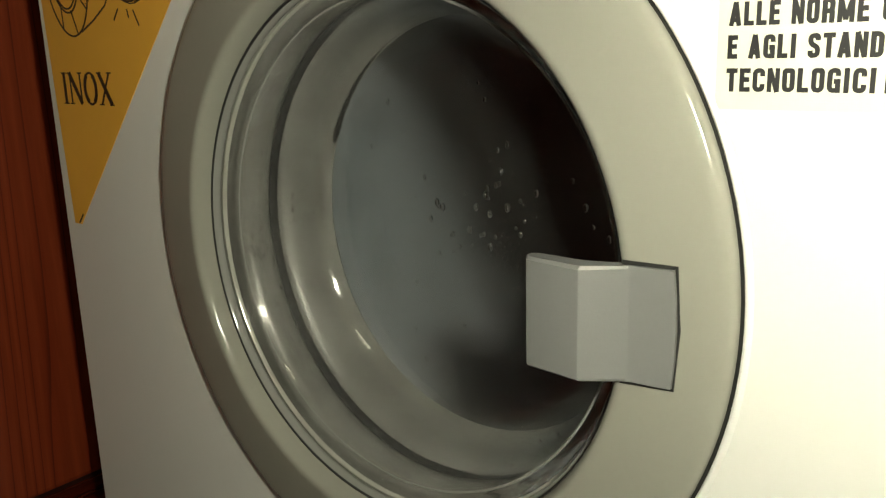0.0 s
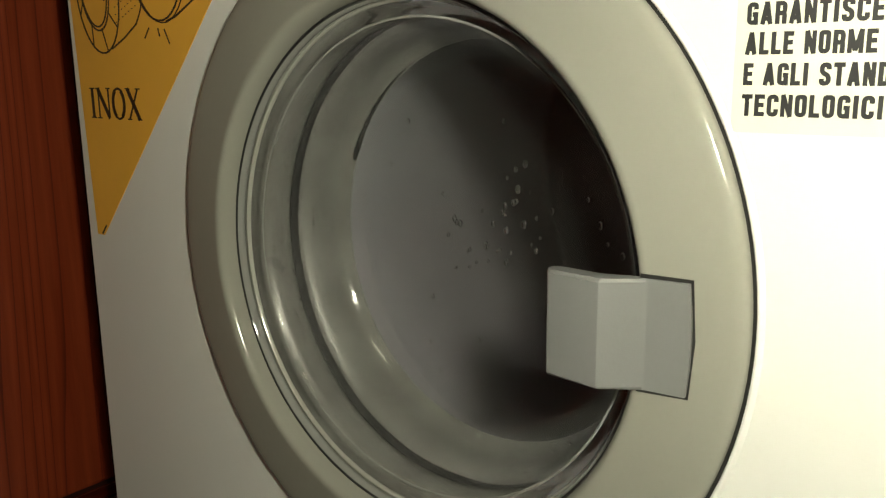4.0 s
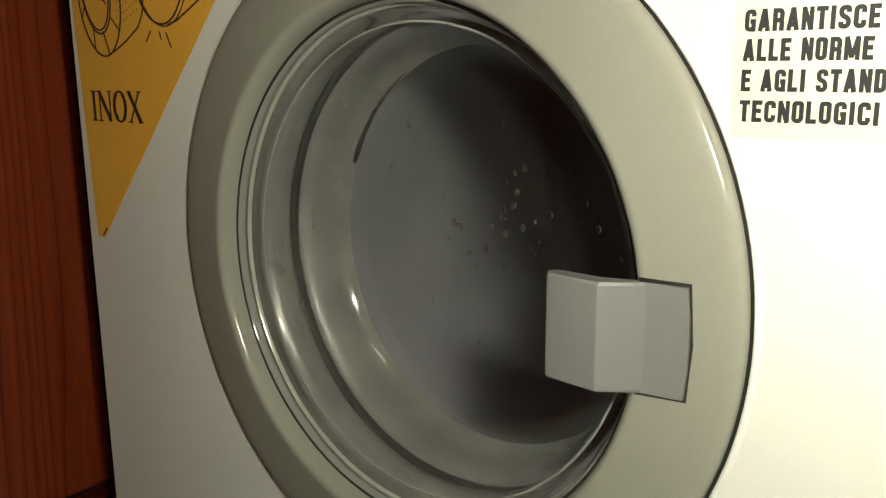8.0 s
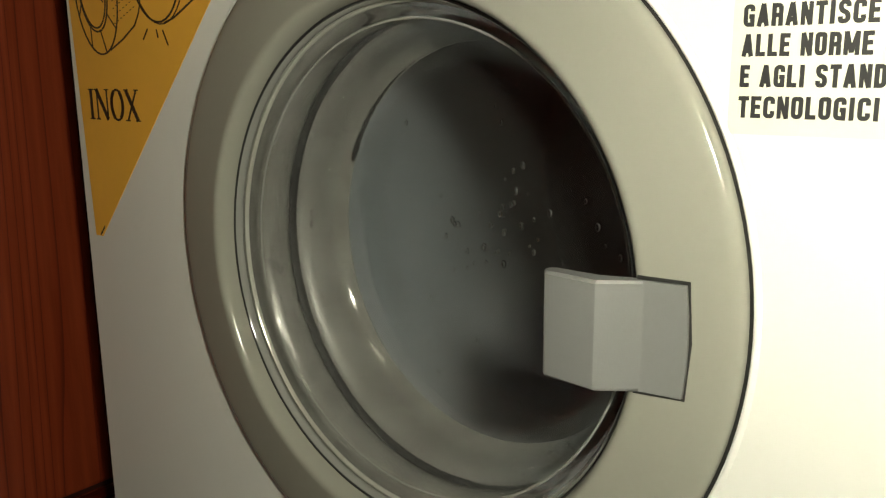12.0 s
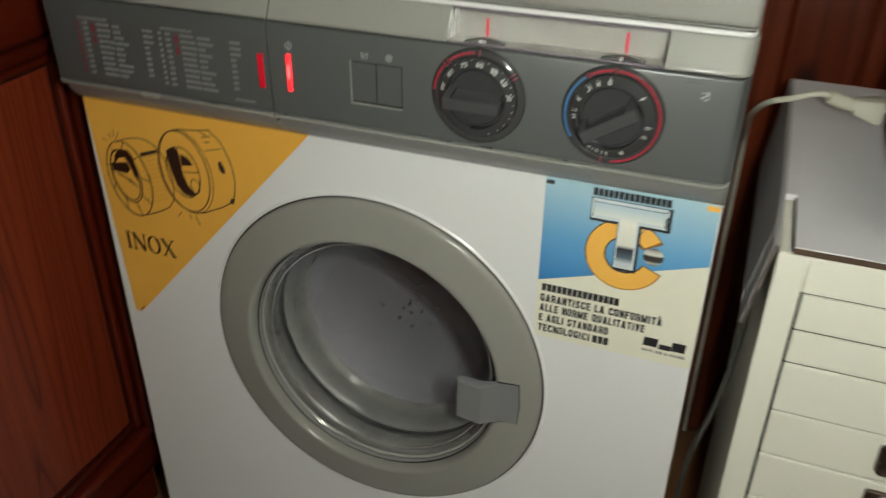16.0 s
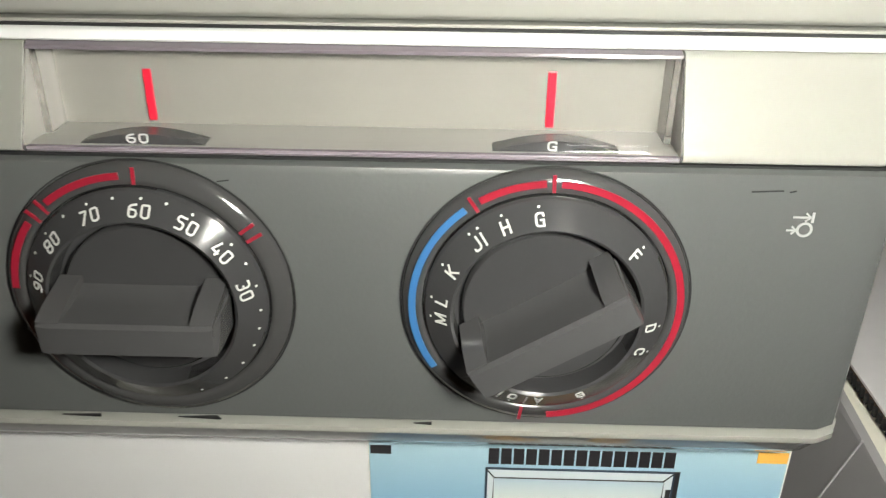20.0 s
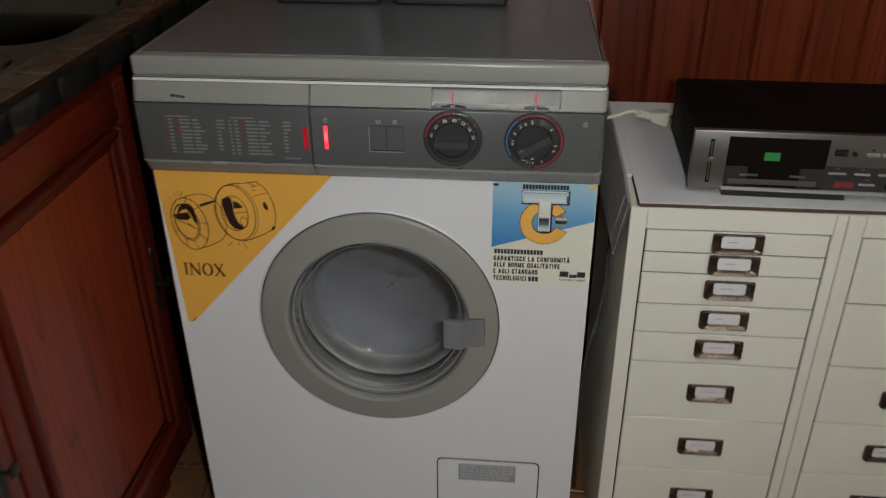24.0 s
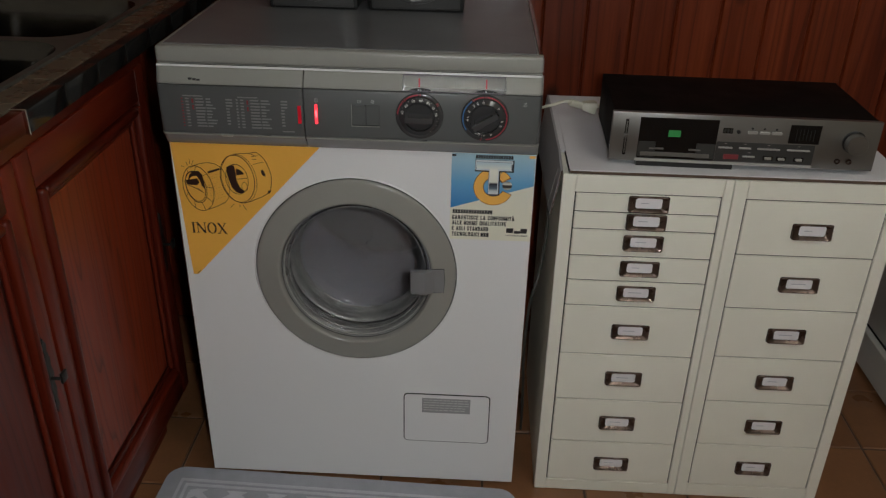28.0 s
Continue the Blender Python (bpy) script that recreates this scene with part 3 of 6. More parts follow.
part("window_edge", rail([(-0.0040, 0.8351), (-0.0118, 0.8350), (-0.0134, 0.8342), (-0.0136, 0.8334), (-0.0122, 0.8338), (-0.0040, 0.8342)], 0.3842, 0.5418), edge_tint, fascia, "dark tinted edge of the clear window")
part("window_edge", boxed(0.3840, 0.5420, -0.0222, -0.0208, 0.8110, 0.8119, 0.0003), edge_tint, fascia)
inner = [(y * 0.92 - 0.0002, z * 0.93 + 0.8222 * 0.07) for y, z in CREAM_PROFILE[1:-1]]
window_shell = [p for p in CREAM_PROFILE[1:-1]] + inner[::-1]
clear_window = part("dial_window", rail(window_shell, 0.3838, 0.5422), PLEXI, fascia, "clear plastic window over the dials", smooth=40)
clear_window.visible_shadow = False
for x in (0.3842, 0.5403):
    w = part("window_end", boxed(x, x + 0.0017, -0.0120, -0.0025, 0.8112, 0.8330, 0.0004), PLEXI, fascia)
    w.visible_shadow = False

FY = -0.0266
part("fascia_joint", boxed(0.2330, 0.5960, -0.0238, -0.0020, 0.8101, 0.8107), GAP, fascia, "dark joint under the cream strip")
part("fascia_joint", boxed(0.0040, 0.2300, -0.0238, -0.0020, 0.8101, 0.8107), GAP, drawer_front, "dark joint under the cream strip")
part("scuff", prism([(0.16, 0.7332), (0.175, 0.7328), (0.178, 0.7337)], FY - 0.0002, FY + 0.0003), GAP, fascia)
for a, b, h in ((0.5590, 0.5665, 0.0003), (0.5680, 0.5695, 0.0003), (0.4310, 0.4340, 0.0003)):
    part("scuff", prism([(a, 0.8052), (b, 0.8056), (b, 0.8056 + h), (a, 0.8055)], FY - 0.0002, FY + 0.0003), GAP, fascia)
for a, b in ((0.3790, 0.3900), (0.4780, 0.4830), (0.2400, 0.2440)):
    part("scuff", prism([(a, 0.7334), (b, 0.7330), (b, 0.7338)], FY - 0.0002, FY + 0.0003), GAP, fascia)
part("scuff", prism([(0.412, 0.7336), (0.424, 0.7330), (0.423, 0.7342)], FY - 0.0002, FY + 0.0003), GAP, fascia)

# printed programme table on the drawer
bm = bmesh.new()
rng = random.Random(4)
for col, (x0, n_x) in enumerate(((0.040, 0), (0.126, 1))):
    prism([(x0 + 0.003, 0.7928), (x0 + 0.034, 0.7928), (x0 + 0.034, 0.7944), (x0 + 0.003, 0.7944)], FY - 0.0004, FY, bm)
    for k in range(10):
        z = 0.7880 - k * 0.0049
        for a, w in ((0.0, 0.003), (0.007, 0.005), (0.022, rng.uniform(0.012, 0.016)), (0.039, rng.uniform(0.006, 0.016))):
            red = a == 0.0 and col == 0
            sh = prism([(x0 + a, z), (x0 + a + w, z), (x0 + a + w, z + 0.0022), (x0 + a, z + 0.0022)], FY - 0.0004, FY, None if red else bm)
            if red:
                part("red_mark", sh, INKRED, drawer_front)
        if k < 9:
            w = 0.010 if k < 3 else 0.005
            prism([(x0 + 0.070, z), (x0 + 0.070 + w, z), (x0 + 0.070 + w, z + 0.0022), (x0 + 0.070, z + 0.0022)], FY - 0.0004, FY, bm)
    for a, z in ((0.0165, 0.786), (0.0165, 0.776)):
        part("red_mark", prism([(x0 + a, z - 0.004), (x0 + a + 0.003, z - 0.004), (x0 + a + 0.003, z + 0.003), (x0 + a, z + 0.003)], FY - 0.0004, FY), INKRED, drawer_front)
prism([(0.196, 0.7395), (0.215, 0.7395), (0.215, 0.7413), (0.196, 0.7413)], FY - 0.0004, FY, bm)
part("programme_table", bm, plain("dim_print", (0.21, 0.21, 0.21), 0.5, vary=0.1, bump=0.0), drawer_front, "small pale printed programme table")
bm = bmesh.new()
for i, (w, o) in enumerate(((0.0052, 0.0), (0.0050, 0.0066), (0.0052, 0.0128))):
    prism([(0.0535 + o, 0.8175 - 0.0008 * i), (0.0535 + o + w, 0.8175 - 0.0008 * i), (0.0535 + o + w, 0.8205 - 0.0008 * i), (0.0535 + o, 0.8205 - 0.0008 * i)], -0.0218, -0.0185, bm)
part("maker_badge", bm, INKGREY, drawer_front, "small dark maker's badge")
part("red_bar", boxed(0.2215, 0.2270, FY - 0.0012, FY, 0.7545, 0.7835, 0.0005), REDDULL, drawer_front, "red plastic bar")

# fixed fascia: lamp, push buttons, symbols
lamp = part("indicator_lamp", boxed(0.2484, 0.2528, FY - 0.0016, FY, 0.7552, 0.7864, 0.0007), REDLAMP, fascia, "lit red indicator lamp")
part("lamp_core", lathe([(0.0, -0.0003), (0.0010, -0.0002), (0.0016, 0.0)], 0.2506, 0.7720, 20, tall=4.2), glow("bright_red_core", (1.0, 0.07, 0.08), 1.0), lamp, "bright middle of the lit lamp").location.y = FY - 0.0017

def symbol(*strokes):
    bm = bmesh.new()
    for pts, w, closed in strokes:
        stroke(bm, pts, w, FY, closed=closed)
    part("printed_symbol", bm, SYMBOLPRINT, fascia)


symbol((oval(0.2512, 0.7930, 0.0028, 0.0028, n=20), 0.0006, True), ([(0.2512, 0.7912), (0.2512, 0.7948)], 0.0007, False))
symbol(([(0.3150, 0.7958), (0.3156, 0.7914), (0.3202, 0.7914), (0.3208, 0.7958)], 0.0006, False), ([(0.3152, 0.7945), (0.3165, 0.7950), (0.3179, 0.7943), (0.3193, 0.7950), (0.3206, 0.7945)], 0.0005, False), ([(0.3162, 0.7922), (0.3196, 0.7938)], 0.0006, False))
symbol((oval(0.3385, 0.7936, 0.0026, 0.0026, n=18), 0.0006, True), (oval(0.3385, 0.7936, 0.0012, 0.0012, n=12), 0.0005, True), ([(0.3368, 0.7922), (0.3402, 0.7950)], 0.0006, False))
symbol(([(0.5700, 0.7990), (0.5742, 0.7990)], 0.0005, False), ([(0.5730, 0.8001), (0.5743, 0.7990), (0.5730, 0.7979)], 0.0005, False), ([(0.5748, 0.8003), (0.5748, 0.7976)], 0.0006, False))
symbol(([(0.5690, 0.7955), (0.5712, 0.7955)], 0.0005, False), ([(0.5702, 0.7965), (0.5713, 0.7955), (0.5702, 0.7945)], 0.0005, False), (oval(0.5733, 0.7957, 0.0017, 0.0017, n=16), 0.0006, True))
part("button_well", boxed(0.3060, 0.3492, FY - 0.0004, FY + 0.001, 0.7545, 0.7880), GAP, fascia, "dark recess round the push buttons")
part("well_edge", boxed(0.3052, 0.3064, FY - 0.0008, FY, 0.7535, 0.7880), BEAD, fascia)
part("well_edge", boxed(0.3052, 0.3492, FY - 0.0008, FY, 0.7530, 0.7543), BEAD, fascia)
for x in (0.3068, 0.3284):
    part("push_button", boxed(x, x + 0.0205, FY - 0.0010, FY + 0.001, 0.7560, 0.7875, 0.0004), GREY, fascia, "square grey push button")


def dial(x, z, grip_turn, marks, bars, arcs, label):
    y = FY
    ring = part("dial", lathe([(0.0308, y), (0.0308, y - 0.0030), (0.0303, y - 0.0039), (0.0240, y - 0.0081), (0.0233, y - 0.0076), (0.0231, y - 0.0012), (0.0, y - 0.0012)], x, z, 72), DARKGREY, fascia, label, smooth=15)
    part("outer_ring", lathe([(0.0366, y + 0.0004), (0.0364, y - 0.0010), (0.0358, y - 0.0018), (0.0345, y - 0.0025), (0.0330, y - 0.0030), (0.0318, y - 0.0031), (0.0311, y - 0.0024), (0.0310, y)], x, z, 72), RINGCLEAR, ring, "glossy smoked outer ring", smooth=50)
    part("ring_groove", lathe([(0.0371, y + 0.0002), (0.0371, y - 0.0003), (0.0367, y - 0.0003), (0.0367, y + 0.0002)], x, z, 72, True), GAP, ring, "dark joint round the ring")
    disc = lathe([(0.0214, y - 0.0012), (0.0212, y - 0.0034), (0.0206, y - 0.0040), (0.0, y - 0.0042)], x, z, 56)
    part("face_plate", disc, DARKGREY, ring, smooth=40)
    bm = bmesh.new()
    # a bar with a scooped upper side
    prof = [(-0.0064, -0.0038), (-0.0062, -0.0193), (-0.0055, -0.0206), (0.0019, -0.0208), (0.0028, -0.0198), (0.0030, -0.0120), (0.0036, -0.0068), (0.0048, -0.0039)]
    xs = [(-0.0216, 0.86), (-0.0210, 0.97), (-0.0180, 1.0), (0.0180, 1.0), (0.0210, 0.97), (0.0216, 0.86)]
    loops = [[bm.verts.new((a, y + (d + 0.0070) * k - 0.0070, h * (0.93 if k < 0.9 else 1.0))) for h, d in prof] for a, k in xs]
    for a, b in zip(loops, loops[1:]):
        for i in range(len(a)):
            j = (i + 1) % len(a)
            bm.faces.new((a[i], a[j], b[j], b[i]))
    bm.faces.new(loops[0])
    bm.faces.new(loops[-1][::-1])
    for a in (-0.0184, 0.0184):
        b0 = [bm.verts.new((a + p, y + d, h)) for p in (-0.0028, 0.0028) for d, h in ((-0.0202, 0.0), (-0.0199, 0.0030), (-0.0150, 0.0048), (-0.0039, 0.0070), (-0.0039, 0.0))]
        bm.faces.new(b0[:5])
        bm.faces.new(b0[5:][::-1])
        for i in range(5):
            bm.faces.new((b0[i], b0[(i + 1) % 5], b0[5 + (i + 1) % 5], b0[5 + i]))
    bmesh.ops.transform(bm, matrix=Matrix.Translation((x, 0, z)) @ Matrix.Rotation(-radians(grip_turn), 4, "Y"), verts=bm.verts)
    part("grip", bm, GRIPDARK, ring, "dark grey turning grip", smooth=30)
    for word, a in marks:
        bm = bmesh.new()
        t = radians(a)
        e = Vector((math.cos(t), 0, math.sin(t)))
        f = Vector((0, -1, 0))
        m = Matrix((Vector((math.sin(t), 0, -math.cos(t))), (e * 0.834 - f * 0.551).normalized(), (e * 0.551 + f * 0.834).normalized())).transposed().to_4x4()
        at = Vector((x, y, z)) + e * 0.0269 + f * 0.00622
        if word == ".":
            m.translation = at + e * 0.0021 - f * 0.00130
            bmesh.ops.create_circle(bm, cap_ends=True, segments=10, radius=0.00038, matrix=m)
        else:
            m.translation = at
            lettering(bm, word, m @ pose(0, -0.0024, 0.0), 0.0036, 0.00052, width=0.0023, gap=0.32, align="CENTER")
            q = m.copy()
            q.translation = at + e * 0.0021 - f * 0.00130
            bmesh.ops.create_circle(bm, cap_ends=True, segments=10, radius=0.00036, matrix=q)
        part("dial_dot" if word == "." else "dial_figure", bm, PRINT, ring)
    for a0, a1, mat in arcs:
        bm = bmesh.new()
        stroke(bm, oval(x, z, 0.0338, 0.0338, 0, a0, a1, n=max(4, int(abs(a1 - a0) / 4))), 0.0018, y - 0.0029, 0.0003)
        part("arc_mark", bm, mat, ring)
    for a in bars:
        t = radians(a)
        bm = stroke(bmesh.new(), [(x + 0.0315 * math.cos(t), z + 0.0315 * math.sin(t)), (x + 0.0360 * math.cos(t), z + 0.0360 * math.sin(t))], 0.0009, y - 0.0028, 0.0003)
        part("tick_mark", bm, ARCRED, ring)
    return ring


dial(0.4108, 0.7738, 0, [("60", 84), ("70", 111), ("80", 139), ("90", 166), ("50", 59), ("40", 36), ("30", 11)] + [(".", a) for a in (97.5, 125, 152, 72, 48.5, 24, -3, -14, -25, -38, -52, -68)],
     (88, 138, 132, 37, 32), [(94, 129, ARCRED), (142, 176, ARCRED)], "dark grey temperature dial with white numbers")
dial(0.5118, 0.7738, 32, [("G", 97), ("H", 115), ("J", 133), ("I", 128), ("K", 154), ("L", 173), ("M", 184), ("F", 40), ("D", -7), ("C", -23), ("B", -67), ("A", -91), ("I", -98), ("O", -106), ("I", -113), ("P", -120)],
     (90, 124, -98), [(-86, 87, ARCRED), (93, 121, ARCRED), (128, 214, ARCBLUE)], "dark grey programme dial with white letters")

# porthole door
TALL = 1.022
door = part("door", lathe([(0.1735, 0.0), (0.1735, -0.0024), (0.1728, -0.0040), (0.1710, -0.0053), (0.1680, -0.0061), (0.1640, -0.0067), (0.1630, -0.00685), (0.1376, -0.01055), (0.1368, -0.0106), (0.1350, -0.0107), (0.1335, -0.0099), (0.1322, -0.0080), (0.1312, -0.0048), (0.1306, -0.0010), (0.1305, 0.0070), (0.1640, 0.0070), (0.1640, 0.0)], CX, CZ, 128, True, None, TALL), RING, washer, "round porthole door with taupe plastic rim", smooth=35)
part("shadow_gap", lathe([(0.1750, -0.0002), (0.1750, -0.0006), (0.1736, -0.0006), (0.1736, -0.0002)], CX, CZ, 128, True, None, TALL), GAP, door, "dark gap round the door")
part("pressed_lip", lathe([(0.1751, -0.0001), (0.1752, -0.0012), (0.1759, -0.0017), (0.1769, -0.0013), (0.1780, -0.0001)], CX, CZ, 128, True, None, TALL), WHITE, washer, "pressed white lip round the door opening", smooth=60)
part("bead_groove", lathe([(0.1304, -0.0004), (0.1304, 0.0060), (0.1298, 0.0060), (0.1298, -0.0004)], CX, CZ, 128, True, None, TALL), GAP, door, "dark groove beside the bead")
part("bright_bead", lathe([(0.1297, 0.0006), (0.1288, -0.0002), (0.1280, 0.0010), (0.1278, 0.0040), (0.1284, 0.0048), (0.1297, 0.0048)], CX, CZ, 128, True, None, TALL), COVE, door, "thin pale bead round the glass", smooth=50)
part("bright_bead", lathe([(0.1297, 0.0062), (0.1276, 0.0056), (0.1269, 0.0064), (0.1269, 0.0080), (0.1297, 0.0082)], CX, CZ, 128, True, None, TALL), BEADSTEEL, door, "thin pale bead round the glass", smooth=50)
BOWL = [(0.1290, 0.0085), (0.1215, 0.0110), (0.1190, 0.0140), (0.1170, 0.0300), (0.1142, 0.0450), (0.1105, 0.0565), (0.1065, 0.0635), (0.1005, 0.0690), (0.0920, 0.0725), (0.0600, 0.0745), (0.0300, 0.0752), (0.0, 0.0754)]
BACK = [(0.1290, 0.0130), (0.1250, 0.0160), (0.1215, 0.0310), (0.1188, 0.0465), (0.1148, 0.0595), (0.1098, 0.0680), (0.1022, 0.0740), (0.0925, 0.0772), (0.0600, 0.0791), (0.0300, 0.0798), (0.0, 0.0800)]
glass = part("glass_bowl", lathe(BOWL + BACK[::-1], CX, CZ, 128, True, None, TALL), GLASS, door, "thick clear glass bowl, wet inside", smooth=60)
glass.visible_shadow = False

# pull handle: bent plate reaching over the glass
bm = bmesh.new()
hp = [(0.3966, -0.0186), (0.3984, -0.0208), (0.4215, -0.0236), (0.4225, -0.0234), (0.4368, -0.0122), (0.4380, -0.0117), (0.4532, -0.0099), (0.4532, -0.0060), (0.4350, -0.0080), (0.4190, -0.0140), (0.3990, -0.0130), (0.3966, -0.0150)]
zs = [(0.4487, 0.86), (0.4499, 1.0), (0.4600, 1.0), (0.4710, 1.0), (0.4820, 1.0), (0.4925, 1.0), (0.4937, 0.86)]
loops = []
for z, k in zs:
    loops.append([bm.verts.new((x + (0.0016 * (1 - ((z - 0.47) / 0.024) ** 2) if x > 0.45 else 0.0), -0.012 + (y + 0.012) * k, z)) for x, y in hp])
for a, b in zip(loops, loops[1:]):
    for i in range(len(a)):
        j = (i + 1) % len(a)
        bm.faces.new((a[i], a[j], b[j], b[i]))
bm.faces.new(loops[0])
bm.faces.new(loops[-1][::-1])
part("handle", bm, GRIP, door, "grey plastic pull handle", smooth=20)
bm = prism([(0.434, 0.4472), (0.4542, 0.4474), (0.4560, 0.471), (0.4542, 0.4950), (0.434, 0.4954)], 0.0, 0.0022)
for v in bm.verts:
    v.co.y += -0.0113 + (v.co.x - 0.434) * 0.146
part("handle_gap", bm, GAP, door, "dark gap round the handle")

# droplets on the glass
bm = bmesh.new()
rng = random.Random(11)
for k in range(60):
    if k < 40:
        px, pz = CX + rng.gauss(0.004, 0.024), CZ + rng.gauss(0.006, 0.018)
    else:
        a = rng.uniform(0, 6.28)
        rr = rng.uniform(0.04, 0.095)
        px, pz = CX + rr * math.cos(a), CZ + rr * math.sin(a)
    rr = math.hypot(px - CX, pz - CZ)
    if rr > 0.092:
        continue
    y = 0.0753 - 0.0026 * (rr / 0.09) ** 2
    s = rng.uniform(0.0008, 0.0020) if k < 40 else rng.uniform(0.0006, 0.0015)
    bmesh.ops.create_icosphere(bm, subdivisions=2, radius=s, matrix=Matrix.Translation((px, y, pz)) @ Matrix.Diagonal((0.8, 0.5, 1.25, 1)))
for k in range(130):
    a = rng.gauss(3.55, 0.35) if k < 90 else rng.uniform(2.6, 5.4)
    rr, y = rng.choice(((0.1178, 0.030), (0.1186, 0.024), (0.1168, 0.036), (0.114, 0.046), (0.108, 0.057)))
    bmesh.ops.create_icosphere(bm, subdivisions=1, radius=rng.uniform(0.0004, 0.0011), matrix=Matrix.Translation((CX + rr * math.cos(a), y, CZ + rr * math.sin(a))))
drops = part("condensation", bm, clear("water", (1, 1, 1), 0.01, 1.33), door, "small water drops on the glass", smooth=True)
drops["kind"] = "stuff"
drops.visible_shadow = False

# rubber seal and tub behind the door
part("rubber_seal", lathe([(0.1640, 0.0075), (0.1640, 0.0180), (0.1330, 0.0190), (0.1292, 0.0210), (0.1278, 0.0260), (0.1276, 0.0330), (0.1282, 0.0385), (0.1310, 0.0410), (0.1540, 0.0420), (0.1540, 0.0440), (0.1290, 0.0452), (0.1252, 0.0480), (0.1230, 0.0550), (0.1222, 0.0640), (0.1212, 0.0710), (0.1182, 0.0780), (0.1166, 0.0812), (0.1185, 0.0834), (0.1290, 0.0842), (0.1450, 0.0852), (0.1600, 0.0830), (0.1700, 0.0500), (0.1700, 0.0120)], CX, CZ, 128, True, None, TALL), RUBBER, washer, "folded grey rubber door seal", smooth=60)
# Near-black ring added in the seal's fold to paint the shade there.
part("fold_grime", lathe([(0.1283, 0.0392), (0.1312, 0.0413), (0.1335, 0.0430), (0.1310, 0.0446), (0.1284, 0.0456), (0.1279, 0.0440), (0.1277, 0.0415)], CX, CZ, 128, True, None, TALL), GAP, washer, "black ring painting the shade in the fold of the seal", smooth=60)
# Thin opaque ring that paints the highlight along the lip of the glass.
part("glass_edge_line", lathe([(0.1206, 0.0112), (0.1199, 0.0108), (0.1194, 0.0112), (0.1200, 0.0117)], CX, CZ, 128, True, None, TALL), COVE, door, "thin grey ring painting the glint on the glass lip", smooth=60)
part("tub", lathe([(0.1500, 0.0880), (0.2450, 0.0880), (0.2480, 0.0900), (0.2480, 0.4650), (0.0, 0.4650), (0.0, 0.4700), (0.2530, 0.4700), (0.2530, 0.0840), (0.1500, 0.0840)], CX, CZ, 72), STEEL, washer, "steel outer tub", smooth=30)
bm = bmesh.new()
# Lint lumps first; from k 14 thin black slivers stand for the fold's shadow.
for k in range(26):
    a = 2.74 - 0.030 * k
    r = 0.0030 * (1 - k / 30) * (1.0 + 0.35 * math.sin(2.3 * k)) if k < 14 else 0.0016 * (1 - (k - 14) / 14)
    bmesh.ops.create_icosphere(bm, subdivisions=2, radius=r, matrix=Matrix.Translation((CX + 0.1172 * math.cos(a), 0.0795, CZ + 0.1198 * math.sin(a))) @ Matrix.Rotation(-a, 4, "Y") @ Matrix.Diagonal((0.45, 0.7, 1.9, 1)))
part("seal_lint", bm, LINTSHADE, washer, "dark lint caught on the seal, tapering into a painted fold shadow")

# drain filter flap with its label
def tablet(x0, x1, z0, z1, r):
    return [(cx + r * math.cos(radians(a0 + 15 * k)), cz + r * math.sin(radians(a0 + 15 * k))) for cx, cz, a0 in ((x1 - r, z1 - r, 0), (x0 + r, z1 - r, 90), (x0 + r, z0 + r, 180), (x1 - r, z0 + r, 270)) for k in range(7)]


part("flap_gap", prism(tablet(0.3829, 0.5464, 0.1071, 0.2209, 0.0090), -0.0007, 0.0006), GAP, washer, "dark joint round the filter flap")
flap = part("filter_flap", prism(tablet(0.3850, 0.5443, 0.1092, 0.2188, 0.0070), -0.0020, 0.0004), WHITE, washer, "white filter flap", smooth=30)
part("flap_label", boxed(0.4180, 0.5090, -0.0026, -0.0020, 0.1785, 0.2120), plain("grey_label", (0.30, 0.30, 0.31), 0.4), flap, "grey printed instruction label")
bm = bmesh.new()
for k in range(5):
    z = 0.2070 - k * 0.0058
    x = 0.4210
    while x < 0.500:
        w = rng.uniform(0.004, 0.012)
        prism([(x, z), (min(x + w, 0.5065), z), (min(x + w, 0.5065), z + 0.0020), (x, z + 0.0020)], -0.0029, -0.0026, bm)
        x += w + 0.0018
part("label_lines", bm, plain("label_print", (0.50, 0.50, 0.50), 0.5), flap)

# amber sticker with a line drawing
sticker = part("amber_sticker", prism([(0.0030, 0.7056), (0.2480, 0.7056), (0.0222, 0.4606), (0.0135, 0.4606)], -0.0005, -0.0001), YELLOW, washer, "amber triangular sticker with a line drawing of two drums")
SY = -0.0005


def draw(x, y):
    """Sketch units, counted from the middle of the drawing, to the sticker's plane."""
    return (0.0880 + 9.5e-4 * x - 1.1e-4 * y, 0.6405 + 4.0e-5 * x - 1.022e-3 * y)


def sketch_oval(cx, cy, a, b, turn, start=0, end=360, n=36):
    return [draw(x, y) for x, y in oval(cx, cy, a, b, turn, start, end, n)]


def line(bm, points, w=0.0010, bend=0.0):
    stroke(bm, [draw(*p) for p in (bent(points, bend) if bend else points)], w, SY)


# the drum in front: ring with its segments, opening, dotted shell
bm = bmesh.new()
for o in ((-48, 13, 25.5, 41.5, -20), (-53, 10, 15.5, 27.5, -22), (-52, 10.5, 17, 29.5, -22)):
    stroke(bm, sketch_oval(*o), 0.0011, SY, closed=True)
